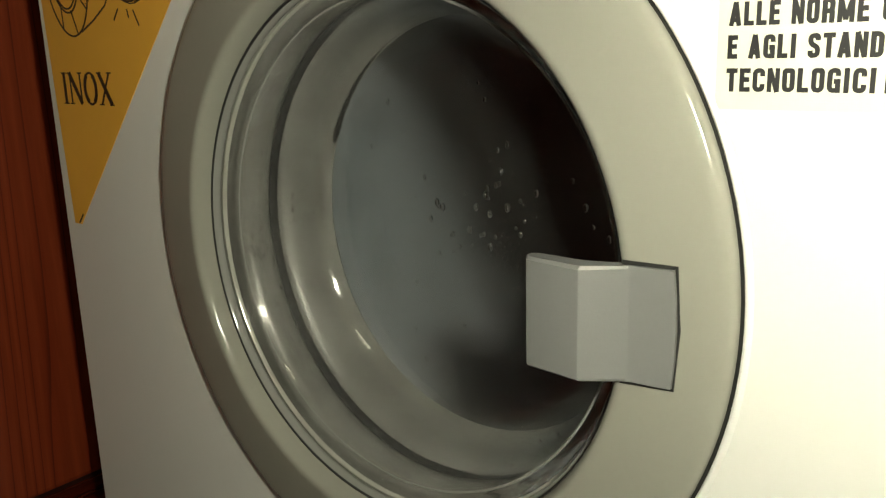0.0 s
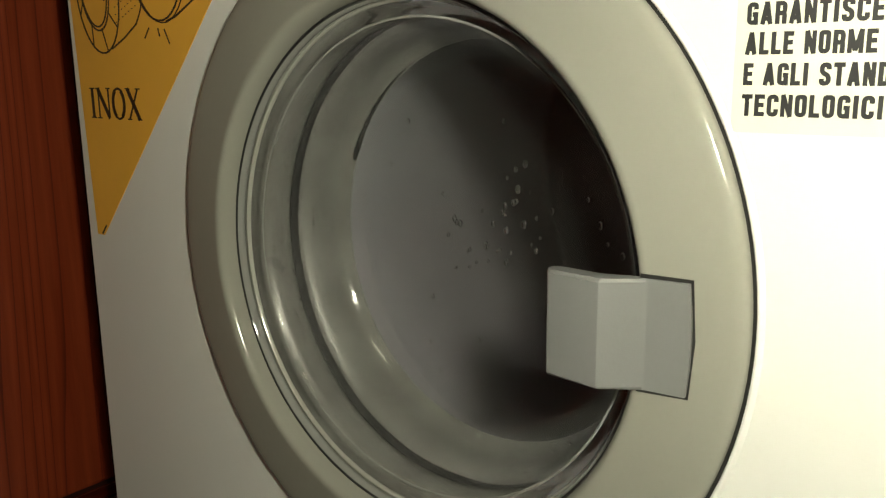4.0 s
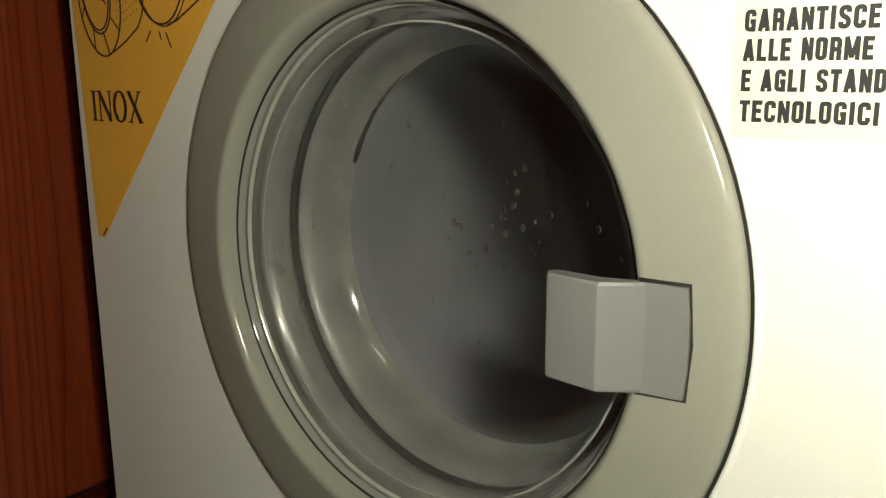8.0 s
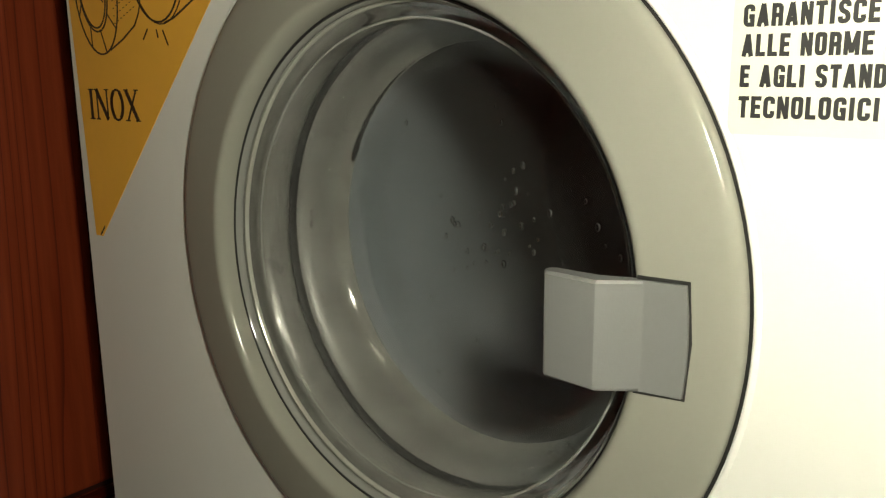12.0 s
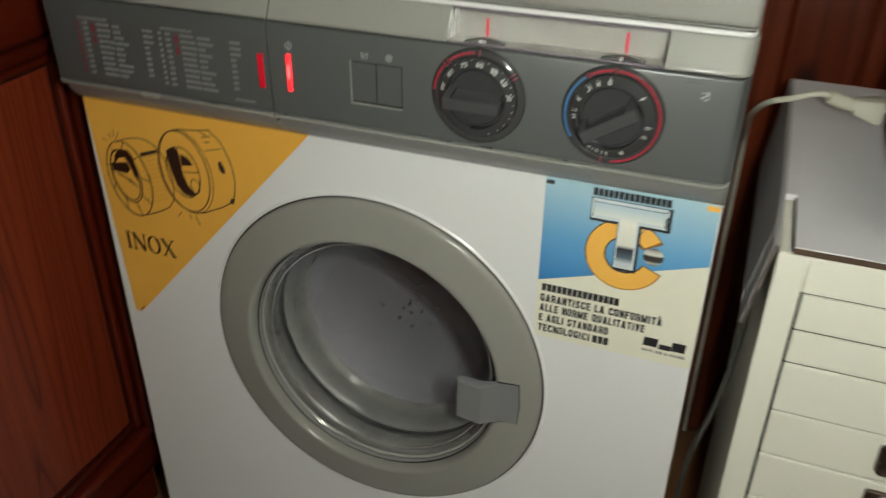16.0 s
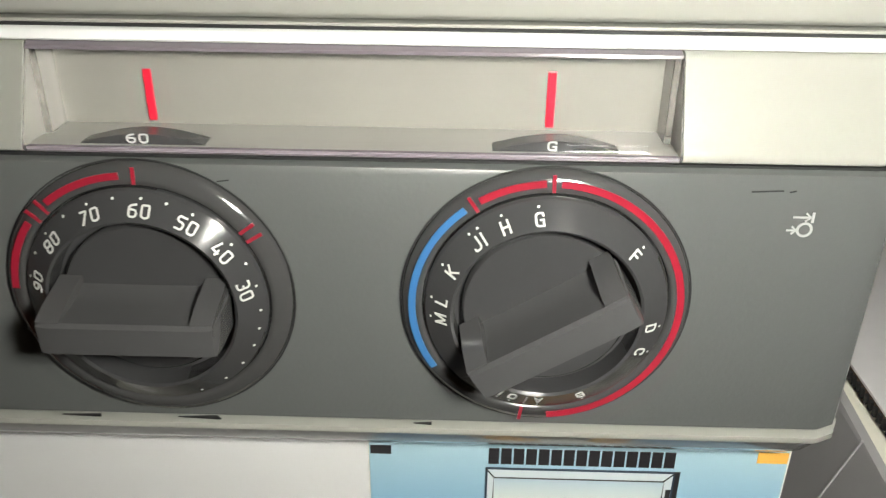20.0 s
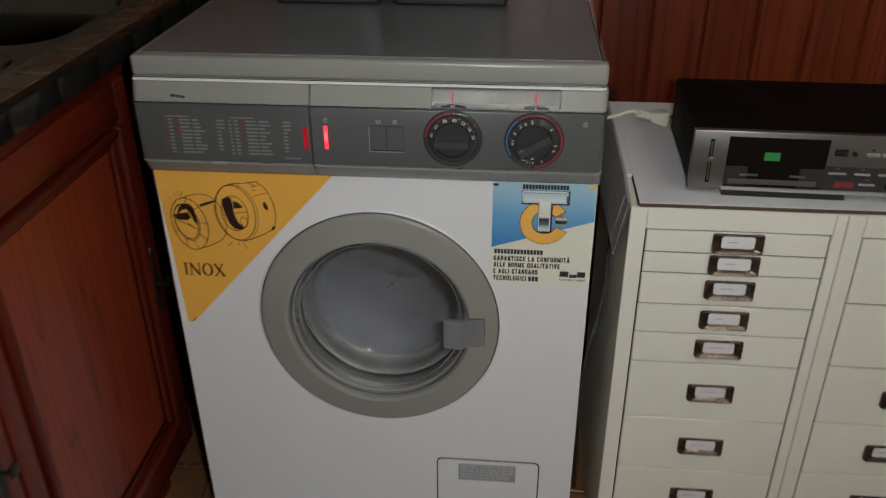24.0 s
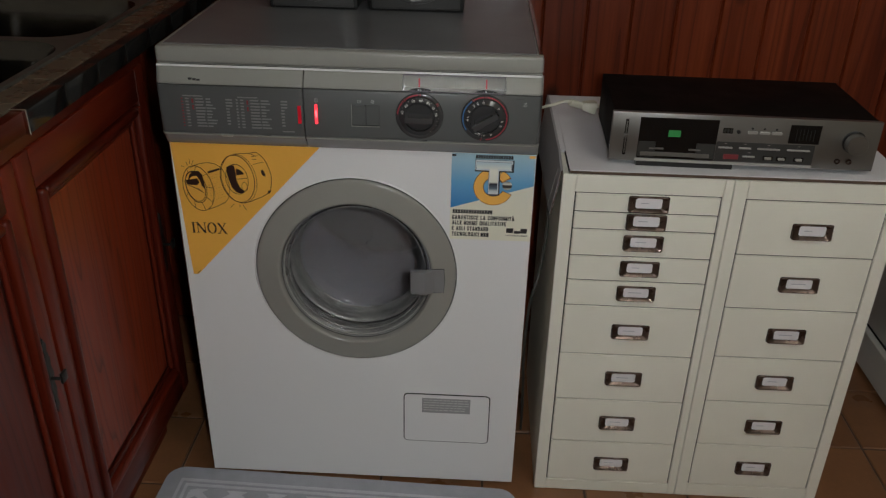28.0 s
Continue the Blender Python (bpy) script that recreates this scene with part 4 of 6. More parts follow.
for k in range(9):
    t = radians(40 * k + 12)
    c, q = math.cos(t), math.sin(t)
    u, v = math.cos(radians(-20)), math.sin(radians(-20))
    line(bm, [(-52 + 17 * c * u - 29 * q * v, 10 + 17 * c * v + 29 * q * u), (-48 + 25 * c * u - 41 * q * v, 13 + 25 * c * v + 41 * q * u)], 0.0008)
line(bm, [(-62, -24), (-52, -29), (-34, -33), (-18, -30), (-8, -23)], 0.0009, 8)
line(bm, [(-8, -23), (2, -8), (8, 12), (6, 30), (0, 38)], 0.0009, 8)
line(bm, [(0, 38), (-14, 45), (-30, 51)], 0.0010)
for x0, y0, x1, y1 in ((-70, -34, -67, -28), (-64, -38, -63, -30), (-57, -36, -60, -29), (-78, -27, -73, -25)):
    line(bm, [(x0, y0), (x1, y1)], 0.0006)
for shape in ([(-67, 0), (-64, -12), (-57, -18), (-48, -18), (-42, -12), (-38, 0), (-37, 14), (-42, 8), (-46, -2), (-52, -10), (-60, -8)],
              [(-70, -2), (-50, -5), (-46, 2), (-50, 7), (-68, 6)], [(-32, -17), (-11, -23), (-10, -20), (-31, -13)]):
    prism([draw(*p) for p in shape], SY - 0.00032, SY, bm)
for k in range(6):
    line(bm, [(-66 + 3.5 * k, 8 + k), (-60 + 4.4 * k, 8 + 2.6 * k)], 0.0008)
part("front_drum_drawing", bm, INK, sticker, "dark line drawing of an open drum")
bm = bmesh.new()
for i in range(9):
    for j in range(11):
        x, y = -33 + 3.8 * i + 0.9 * j, -11 + 4.6 * j - 1.3 * i
        if x < -3 + 0.5 * j:
            line(bm, [(x, y), (x + 1.1, y)], 0.0005)
part("drawn_holes", bm, INK, sticker, "rows of drawn holes")["kind"] = "stuff"

# the drum behind it
bm = bmesh.new()
for o, w in (((21, -3.5, 28.5, 43, -20), 0.0012), ((24, -3.5, 29.5, 44.5, -20), 0.0007), ((20, -3, 19, 27, -20), 0.0010)):
    stroke(bm, sketch_oval(*o), w, SY, closed=True)
line(bm, [(-9, -18), (-7, -32), (2, -42), (14, -47), (38, -48), (52, -50)], 0.0010, 9)
line(bm, [(52, -50), (66, -40), (78, -18), (82, 2), (79, 20)], 0.0010, 10)
line(bm, [(79, 20), (66, 28), (44, 37), (34, 39)], 0.0011)
line(bm, [(48, -29), (66, -33)], 0.0007)
line(bm, [(17, -3), (38, -5)], 0.0009)
stroke(bm, sketch_oval(34, 10, 5, 8, -15, n=16), 0.0007, SY, closed=True)
for x0, y0, x1, y1 in ((40, -48, 50, -44), (44, -42, 55, -44), (46, -37, 53, -38), (25, 42, 27, 47), (32, 43, 38, 52), (15, 41, 10, 47)):
    line(bm, [(x0, y0), (x1, y1)], 0.0008)
for shape in ([(1, -24), (8, -28), (14, -27), (17, -18), (19, -2), (25, 10), (34, 19), (28, 22), (20, 20), (12, 12), (6, -2), (2, -14)],
              [(18, -22), (26, -19), (33, -12), (19, -10)], [(62, -19), (65, -20), (70, -12), (70, -8), (66, -9), (63, -13)], [(76, 17), (81, 17), (79, 23), (75, 22)]):
    prism([draw(*p) for p in shape], SY - 0.00032, SY, bm)
part("rear_drum_drawing", bm, INK, sticker, "dark line drawing of an open drum")
B0, B1 = 0.5425, 0.5620


def serif_letter(*strokes):
    bm = bmesh.new()
    for pts, w in strokes:
        stroke(bm, pts, w, SY)
    part("sticker_letter", bm, INK, sticker, "dark serif letter")


def foot(x, z, w=0.0050):
    return ([(x - w / 2, z), (x + w / 2, z)], 0.0008)


serif_letter(([(0.0240, B0), (0.0240, B1)], 0.0029), foot(0.0240, B0, 0.0062), foot(0.0240, B1, 0.0062))
serif_letter(([(0.0315, B0), (0.0315, B1)], 0.0014), ([(0.0312, B1), (0.0438, B0)], 0.0031), ([(0.0438, B0), (0.0438, B1)], 0.0014), foot(0.0315, B0), foot(0.0308, B1), foot(0.0438, B1))
serif_letter((oval(0.0558, (B0 + B1) / 2, 0.0066, 0.0096, 0, -60, 60, 14), 0.0028), (oval(0.0558, (B0 + B1) / 2, 0.0066, 0.0096, 0, 120, 240, 14), 0.0028), (oval(0.0558, (B0 + B1) / 2, 0.0068, 0.0098, 0, 50, 130, 10), 0.0014), (oval(0.0558, (B0 + B1) / 2, 0.0068, 0.0098, 0, 230, 310, 10), 0.0014))
serif_letter(([(0.0672, B1), (0.0795, B0)], 0.0031), ([(0.0678, B0), (0.0790, B1)], 0.0014), foot(0.0672, B1), foot(0.0795, B0), foot(0.0678, B0), foot(0.0790, B1))
part("sticker_note", stroke(bmesh.new(), [(0.0200, 0.4615), (0.0262, 0.4680)], 0.0012, SY), INK, sticker)

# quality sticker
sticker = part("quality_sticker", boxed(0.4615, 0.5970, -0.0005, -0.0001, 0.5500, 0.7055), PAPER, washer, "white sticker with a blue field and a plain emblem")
m, nt, b = node_mat("blue_print_fade")
sep = nt.nodes.new("ShaderNodeSeparateXYZ")
nt.links.new(tex_coord(nt), sep.inputs[0])
fade = ramp(nt, span(nt, sep.outputs["Z"], 0.0, 1.0, 0.605, 0.705), [(0.0, (0.035, 0.20, 0.50)), (0.5, (0.14, 0.36, 0.60)), (1.0, (0.40, 0.58, 0.66))])
nt.links.new(fade, b.inputs["Base Color"])
b.inputs["Roughness"].default_value = 0.34
part("blue_field", prism([(0.4618, 0.7053), (0.5967, 0.7053), (0.5967, 0.6515), (0.4618, 0.6080)], -0.0007, -0.0005), m, sticker, "blue printed field, paler at its top")
QY = -0.0007
part("corner_mark", prism([(0.4622, 0.6996), (0.4690, 0.6996), (0.4690, 0.7030), (0.4622, 0.7030)], QY - 0.0002, QY), INKGREY, sticker)
part("corner_mark", prism([(0.5868, 0.6996), (0.5965, 0.6996), (0.5965, 0.7040), (0.5868, 0.7040)], QY - 0.0002, QY), ORANGE, sticker)
EMX, EMZ = 0.5312, 0.6478


def sector(a0, a1, r0, r1, y0, y1):
    return prism(oval(EMX, EMZ, r1, r1, 0, a0, a1, 40) + oval(EMX, EMZ, r0, r0, 0, a0, a1, 40)[::-1], y0, y1)


part("emblem_edge", sector(66, 337.5, 0.0158, 0.0328, QY - 0.0002, QY), plain("brown_ink", (0.10, 0.045, 0.015), 0.5), sticker, "dark brown edge of the ring")
bm = sector(66, 336, 0.0170, 0.0318, QY - 0.0004, QY - 0.0002)
part("emblem_ring", bm, ORANGE, sticker, "orange open ring with a dark edge")
part("emblem_shadow", sector(200, 335, 0.0316, 0.0328, QY - 0.0003, QY - 0.0002), plain("deep_orange_ink", (0.42, 0.17, 0.03), 0.4), sticker)
part("emblem_fragment_edge", sector(29, 65, 0.0148, 0.0323, QY - 0.0002, QY), bpy.data.materials["brown_ink"], sticker)
part("emblem_fragment", sector(34, 64, 0.0168, 0.0316, QY - 0.0004, QY - 0.0002), ORANGE, sticker, "loose orange piece of the ring")
part("emblem_fragment_side", sector(30, 33.2, 0.0155, 0.0316, QY - 0.0004, QY - 0.0002), bpy.data.materials["deep_orange_ink"], sticker)
TS = [(0.4998, 0.6952), (0.5614, 0.6952), (0.5614, 0.6761), (0.5396, 0.6761), (0.5396, 0.6345), (0.5222, 0.6345), (0.5222, 0.6761), (0.4998, 0.6761)]
part("emblem_shade", prism([(x + (0.0016 if x > 0.53 else 0.0), z - (0.0018 if z < 0.68 else 0.0)) for x, z in TS], QY - 0.0005, QY - 0.0003), INKGREY, sticker, "black edge of the emblem")
part("emblem_outline", prism(TS, QY - 0.0006, QY - 0.0003), plain("slate_ink", (0.03, 0.05, 0.08), 0.4), sticker)
part("emblem_bevel", prism([(x + (0.0007 if x < 0.53 else -0.0007), z + (0.0007 if z < 0.66 or z < 0.68 else -0.0007)) for x, z in TS], QY - 0.0008, QY - 0.0006), plain("pale_bevel_ink", (0.60, 0.66, 0.70), 0.35), sticker)
m, nt, b = node_mat("metal_print_fade")
sep = nt.nodes.new("ShaderNodeSeparateXYZ")
nt.links.new(tex_coord(nt), sep.inputs[0])
fade = ramp(nt, span(nt, sep.outputs["Z"], 0.0, 1.0, 0.633, 0.6955), [(0.0, (0.62, 0.62, 0.56)), (0.12, (0.52, 0.57, 0.60)), (0.20, (0.10, 0.14, 0.18)), (0.33, (0.02, 0.02, 0.03)), (0.38, (0.70, 0.70, 0.62)), (0.70, (0.78, 0.78, 0.70)), (1.0, (0.34, 0.50, 0.62))])
nt.links.new(fade, b.inputs["Base Color"])
b.inputs["Roughness"].default_value = 0.34
part("emblem_face", prism([(0.5025, 0.6915), (0.5580, 0.6915), (0.5580, 0.6800), (0.5374, 0.6800), (0.5374, 0.6355), (0.5240, 0.6355), (0.5240, 0.6800), (0.5025, 0.6800)], QY - 0.0010, QY - 0.0008), m, sticker, "silvery shaded emblem bar")
bm = bmesh.new()
for a, c in (((0.4998, 0.6952), (0.5025, 0.6915)), ((0.5614, 0.6952), (0.5580, 0.6915)), ((0.5614, 0.6761), (0.5580, 0.6800)), ((0.4998, 0.6761), (0.5025, 0.6800))):
    stroke(bm, [a, c], 0.0005, QY - 0.0008, 0.0001)
stroke(bm, [(0.5025, 0.6800), (0.5025, 0.6915), (0.5580, 0.6915), (0.5580, 0.6800)], 0.0005, QY - 0.0010, 0.0001)
part("emblem_lines", bm, INKGREY, sticker, "dark bevel lines")
part("emblem_dark_side", prism([(0.5590, 0.6795), (0.5606, 0.6775), (0.5606, 0.6880), (0.5590, 0.6880)], QY - 0.0010, QY - 0.0008), INKGREY, sticker)
m, nt, b = node_mat("ball_print_fade")
sep = nt.nodes.new("ShaderNodeSeparateXYZ")
nt.links.new(tex_coord(nt), sep.inputs[0])
fade = ramp(nt, span(nt, sep.outputs["Z"], 0.0, 1.0, 0.6428, 0.6588), [(0.0, (0.10, 0.09, 0.07)), (0.16, (0.52, 0.50, 0.42)), (0.30, (0.05, 0.045, 0.04)), (0.55, (0.03, 0.028, 0.025)), (0.66, (0.60, 0.58, 0.50)), (0.82, (0.42, 0.41, 0.37)), (1.0, (0.06, 0.06, 0.06))])
nt.links.new(fade, b.inputs["Base Color"])
part("emblem_ball", lathe([(0.0, QY - 0.0016), (0.004, QY - 0.0013), (0.0068, QY - 0.0008), (0.0080, QY)], 0.5534, 0.6508, 32), m, sticker, "silver ball mark", smooth=True)
blocks(sticker, 0.5006, 0.6966, 15, 0.00405, 0.0034, 0.0064, QY)
blocks(sticker, 0.4656, 0.5982, 15, 0.00445, 0.0037, 0.0070, -0.0005)
blocks(sticker, 0.5135, 0.5558, 3, 0.0048, 0.0040, 0.0074, -0.0005)
for a, w, z0, z1 in ((0.5560, 0.0118, 0.5650, 0.5735), (0.5690, 0.0100, 0.5640, 0.5690), (0.5795, 0.0112, 0.5648, 0.5735)):
    part("name_block", prism([(a, z0), (a + w, z0), (a + w + 0.0006, z1), (a + 0.0006, z1)], -0.0008, -0.0005), INKGREY, sticker)
for text, z, length in (("GARANTISCE LA CONFORMITÀ", 0.5871, 0.1037), ("ALLE NORME QUALITATIVE", 0.5770, 0.0907), ("E AGLI STANDARD", 0.5665, 0.0610), ("TECNOLOGICI", 0.5558, 0.0460)):
    w = length / (sum(GLYPH_WIDTH.get(ch, 1.0) + 0.20 for ch in text) - 0.20)
    x = 0.4650
    for ch in text:
        if ch != " ":
            part("printed_letter", lettering(bmesh.new(), ch, upright(x, -0.0005, z), 0.0076, 0.00142 if ch in "NM" else 0.00154, width=w), INKGREY, sticker)
        x += (GLYPH_WIDTH.get(ch, 1.0) + 0.20) * w
part("printed_line", lettering(bmesh.new(), "FATTI CHE SI VEDONO", upright(0.5560, -0.0005, 0.5588), 0.0026, 0.00048, length=0.0355, gap=0.3), INKGREY, sticker)["kind"] = "stuff"

# spinning drum and the load in it, turning together about the door's axis
drum = new("drum")
drum.matrix_basis = pose(CX, 0.27, CZ)
tagged(drum, "perforated stainless steel drum, spinning fast", "washing machine drum")
part("drum_shell", lathe([(0.1450, 0.0920), (0.2150, 0.0940), (0.2330, 0.1080), (0.2350, 0.1200), (0.2350, 0.4400), (0.2250, 0.4500), (0.0, 0.4450), (0.0, 0.4520), (0.2300, 0.4560), (0.2400, 0.4420), (0.2400, 0.1150), (0.2180, 0.0900), (0.1450, 0.0885)], CX, CZ, 72), DRUMSTEEL, drum, smooth=30)
for k in range(3):
    a = k * 2 * math.pi / 3 + 0.4
    bm = prism([(-0.024, 0.236), (-0.012, 0.195), (0.012, 0.195), (0.024, 0.236)], 0.13, 0.43)
    bmesh.ops.transform(bm, matrix=Matrix.Translation((CX, 0, CZ)) @ Matrix.Rotation(a, 4, "Y"), verts=bm.verts)
    part("lifter", bm, STEEL, drum, "steel drum rib", smooth=20)
load = new("laundry")
load.matrix_basis = pose(CX, 0.27, CZ)
tagged(load, "wet grey and white laundry pressed round the spinning drum", "laundry")
noise_at = noise.noise
for k, matl in enumerate(LOADS):
    bm = bmesh.new()
    a0, a1 = k * 2 * math.pi / 5, (k + 1.12) * 2 * math.pi / 5
    grid = []
    for i in range(27):
        a = a0 + (a1 - a0) * i / 26
        row = []
        for j in range(15):
            y = 0.112 + 0.325 * j / 14
            h = 0.235 - (0.020 + 0.016 * min(1, j / 2) + 0.010 * (j / 14) + 0.016 * noise_at(Vector((3 * math.cos(a) + k, 9 * y, 3 * math.sin(a))))) * (0.45 + 0.55 * min(1, i / 3, (26 - i) / 3))
            row.append(bm.verts.new((CX + h * math.cos(a), y, CZ + h * math.sin(a))))
        back = [bm.verts.new((CX + (0.2345 - 0.002 * k * 0.2) * math.cos(a), 0.112 + 0.325 * j / 14, CZ + 0.2345 * math.sin(a))) for j in (14, 0)]
        grid.append(row + back)
    n = len(grid[0])
    for r0, r1 in zip(grid, grid[1:]):
        for j in range(n):
            bm.faces.new((r0[j], r0[(j + 1) % n], r1[(j + 1) % n], r1[j]))
    bm.faces.new(grid[0])
    bm.faces.new(grid[-1][::-1])
    part("garment", bm, matl, load, smooth=True)


# ---- steel drawer cabinets ----
def pull(x, z, parent):
    """A card-holder pull: rounded frame round a paper card with a curled lip."""
    def loop(hw, hh, r, dz=0.0):
        return [(x + sx * (hw - r) + r * math.cos(radians(a0 + 22.5 * k)), z + dz + sz * (hh - r) + r * math.sin(radians(a0 + 22.5 * k)))
                for sx, sz, a0 in ((1, 1, 0), (-1, 1, 90), (-1, -1, 180), (1, -1, 270)) for k in range(5)]

    h = 0.0142
    bm = bmesh.new()
    lay = []
    for y, pts, flare in ((0.0, loop(0.0335, h, 0.0036), 0.0), (-0.0012, loop(0.0335, h, 0.0036), 0.25), (-0.0026, loop(0.0324, h - 0.0009, 0.0034), 0.8), (-0.0032, loop(0.0304, h - 0.0022, 0.0032), 1.0),
                          (-0.0028, loop(0.0262, 0.0106, 0.0036, 0.0010), 0.7), (-0.0024, loop(0.0226, 0.0096, 0.0038, 0.0018), 0.1), (-0.0017, loop(0.0216, 0.0089, 0.0036, 0.0018), 0.0)):
        lay.append([bm.verts.new((a, y - flare * 0.0055 * max(0, (z - c) / h) ** 1.5, c)) for a, c in pts])
    for a, b in zip(lay, lay[1:]):
        for i in range(20):
            j = (i + 1) % 20
            bm.faces.new((a[i], a[j], b[j], b[i]))
    p = part("pull", bm, BRONZE, parent, "bronzed card-holder pull", smooth=35)
    part("card", boxed(x - 0.0246, x + 0.0246, -0.0014, -0.0004, z - 0.0088, z + 0.0112), plain_card, p, "white paper card")
    q = random.Random(int(z * 1e4) + int(x * 100))
    wdt = q.uniform(0.012, 0.024)
    bm = prism([(x - 0.013, z + 0.0012), (x - 0.013 + wdt, z + 0.0012), (x - 0.013 + wdt, z + 0.0026), (x - 0.013, z + 0.0026)], -0.0016, -0.0014)
    part("card_note", bm, card_ink, p)


plain_card = plain("paper_card", (0.74, 0.72, 0.74), 0.6, vary=0.05)
card_ink = plain("faint_pencil", (0.42, 0.41, 0.46), 0.6)


def drawer_cabinet(x0, x1, dx0, dx1, cuts, hx, lifts, label):
    cab = thing("drawer_cabinet", (x0 + x1) / 2, 0.19, 0.0, label, "drawer cabinet", "cream steel cabinets")
    t = 0.0215
    top = 0.6755
    part("side_panel", boxed(x0, dx0 - 0.0012, 0.0, 0.385, 0.0, top - 0.0005, 0.0012), CABINET, cab)
    part("side_panel", boxed(dx1 + 0.0012, x1, 0.0, 0.385, 0.0, top - 0.0005, 0.0012), CABINET, cab)
    part("top_panel", boxed(dx0 - 0.0011, dx1 + 0.0011, 0.0002, 0.385, cuts[0] + 0.0012, top, 0.0012), CABINET, cab)
    part("bottom_rail", boxed(dx0 - 0.0011, dx1 + 0.0011, 0.0002, 0.385, 0.0005, cuts[-1] - 0.0012, 0.0010), CABINET, cab)
    part("back_panel", boxed(dx0, dx1, 0.370, 0.384, cuts[-1], cuts[0]), GAP, cab)
    # Black sheet added just behind the drawer fronts so their gaps look dark.
    part("gap_liner", boxed(dx0 - 0.0010, dx1 + 0.0010, 0.0042, 0.0054, cuts[-1] - 0.0010, cuts[0] + 0.0010), GAP, cab, "dark sheet added as the shade in the gaps between the drawers")
    for z1, z0, lift in zip(cuts, cuts[1:], lifts):
        bm = boxed(dx0 + 0.0011, dx1 - 0.0009, 0.0010, 0.365, z0 + 0.0011, z1 - 0.0011, 0.0013, 2)
        d = part("drawer", bm, CABINET, cab, "cream enamelled steel drawer")
        pull(hx, lift, d)
    return cab


L_CUTS = [0.643, 0.609, 0.577, 0.527, 0.479, 0.428, 0.326, 0.224, 0.124, 0.026]
R_CUTS = [0.641, 0.540, 0.435, 0.332, 0.233, 0.131, 0.030]
drawer_cabinet(0.6430, 0.9185, 0.6660, 0.9030, L_CUTS, 0.7865, [0.627, 0.594, 0.555, 0.506, 0.457, 0.378, 0.276, 0.173, 0.073], "cream steel cabinet with nine drawers of two heights")
drawer_cabinet(0.9200, 1.1930, 0.9430, 1.1710, R_CUTS, 1.0590, [0.588, 0.487, 0.383, 0.282, 0.180, 0.078], "cream steel cabinet with six equal drawers")

# grey card lying over the cabinets, one side folded down
card = thing("cardboard_sheet", 0.92, 0.20, 0.676, "grey cardboard sheet on the cabinets, one flap hanging down", "cardboard sheet")
bm = bmesh.new()
solid(bm, 0.6530, 1.1960, -0.0015, 0.392, 0.6770, 0.6818)
part("sheet", bm, CARDEDGE, card, "corrugated brown core")
bm = boxed(0.6530, 1.1960, -0.0015, 0.392, 0.6819, 0.6832, 0.0003)
part("top_face", bm, CARDTOP, card, "smooth grey paper face")
part("torn_strip", boxed(0.6445, 0.6508, 0.0, 0.088, 0.6757, 0.6772, 0.0004), CABINET, card)
# Near-black blocks along the core's edge stand for the shadow in its flutes.
for k in range(22):
    part("corrugation", boxed(0.6518, 0.6531, 0.0006 + 0.004 * k, 0.0028 + 0.004 * k, 0.6774, 0.6814), GAP, card)
part("fold", boxed(0.6440, 0.6530, 0.0885, 0.392, 0.6775, 0.6832, 0.0006), CARDTOP, card)
bm = bmesh.new()
fp = [(0.004, 0.6790, 0.6425), (0.086, 0.6835, 0.6440), (0.392, 0.6835, 0.6440), (0.392, 0.5750, 0.6325), (0.100, 0.5900, 0.6310), (0.018, 0.5950, 0.6310)]
a = [bm.verts.new((x, y, z)) for y, z, x in fp]
b = [bm.verts.new((x - 0.0036, y, z)) for y, z, x in fp]
bm.faces.new(a)
bm.faces.new(b[::-1])
for i in range(6):
    bm.faces.new((a[i], a[(i + 1) % 6], b[(i + 1) % 6], b[i]))
# The flap is the same card, its grey halved to paint the side as shaded.
part("hanging_flap", bm, plain("shaded_card_flap", (0.33, 0.325, 0.33), 0.5, vary=0.06), card, "grey flap hanging beside the cabinet, coloured darker as the shaded side")
part("crease", tube([(0.6392, 0.034, 0.681), (0.6330, 0.045, 0.636), (0.6272, 0.055, 0.592)], 0.0006, 6), plain("crease_card", (0.40, 0.39, 0.40), 0.6), card, "pale crease down the flap")
rim = [(0.6412 - 0.0118 * k / 15 + 0.0005 * math.sin(5.1 * k), 0.0034 + 0.0134 * k / 15 + 0.0007 * math.sin(2.7 * k), 0.6785 - 0.083 * k / 15) for k in range(16)]
bm = tube(rim, 0.0010, 6)
part("torn_edge", bm, CARDEDGE, card, "torn brown cardboard edge")


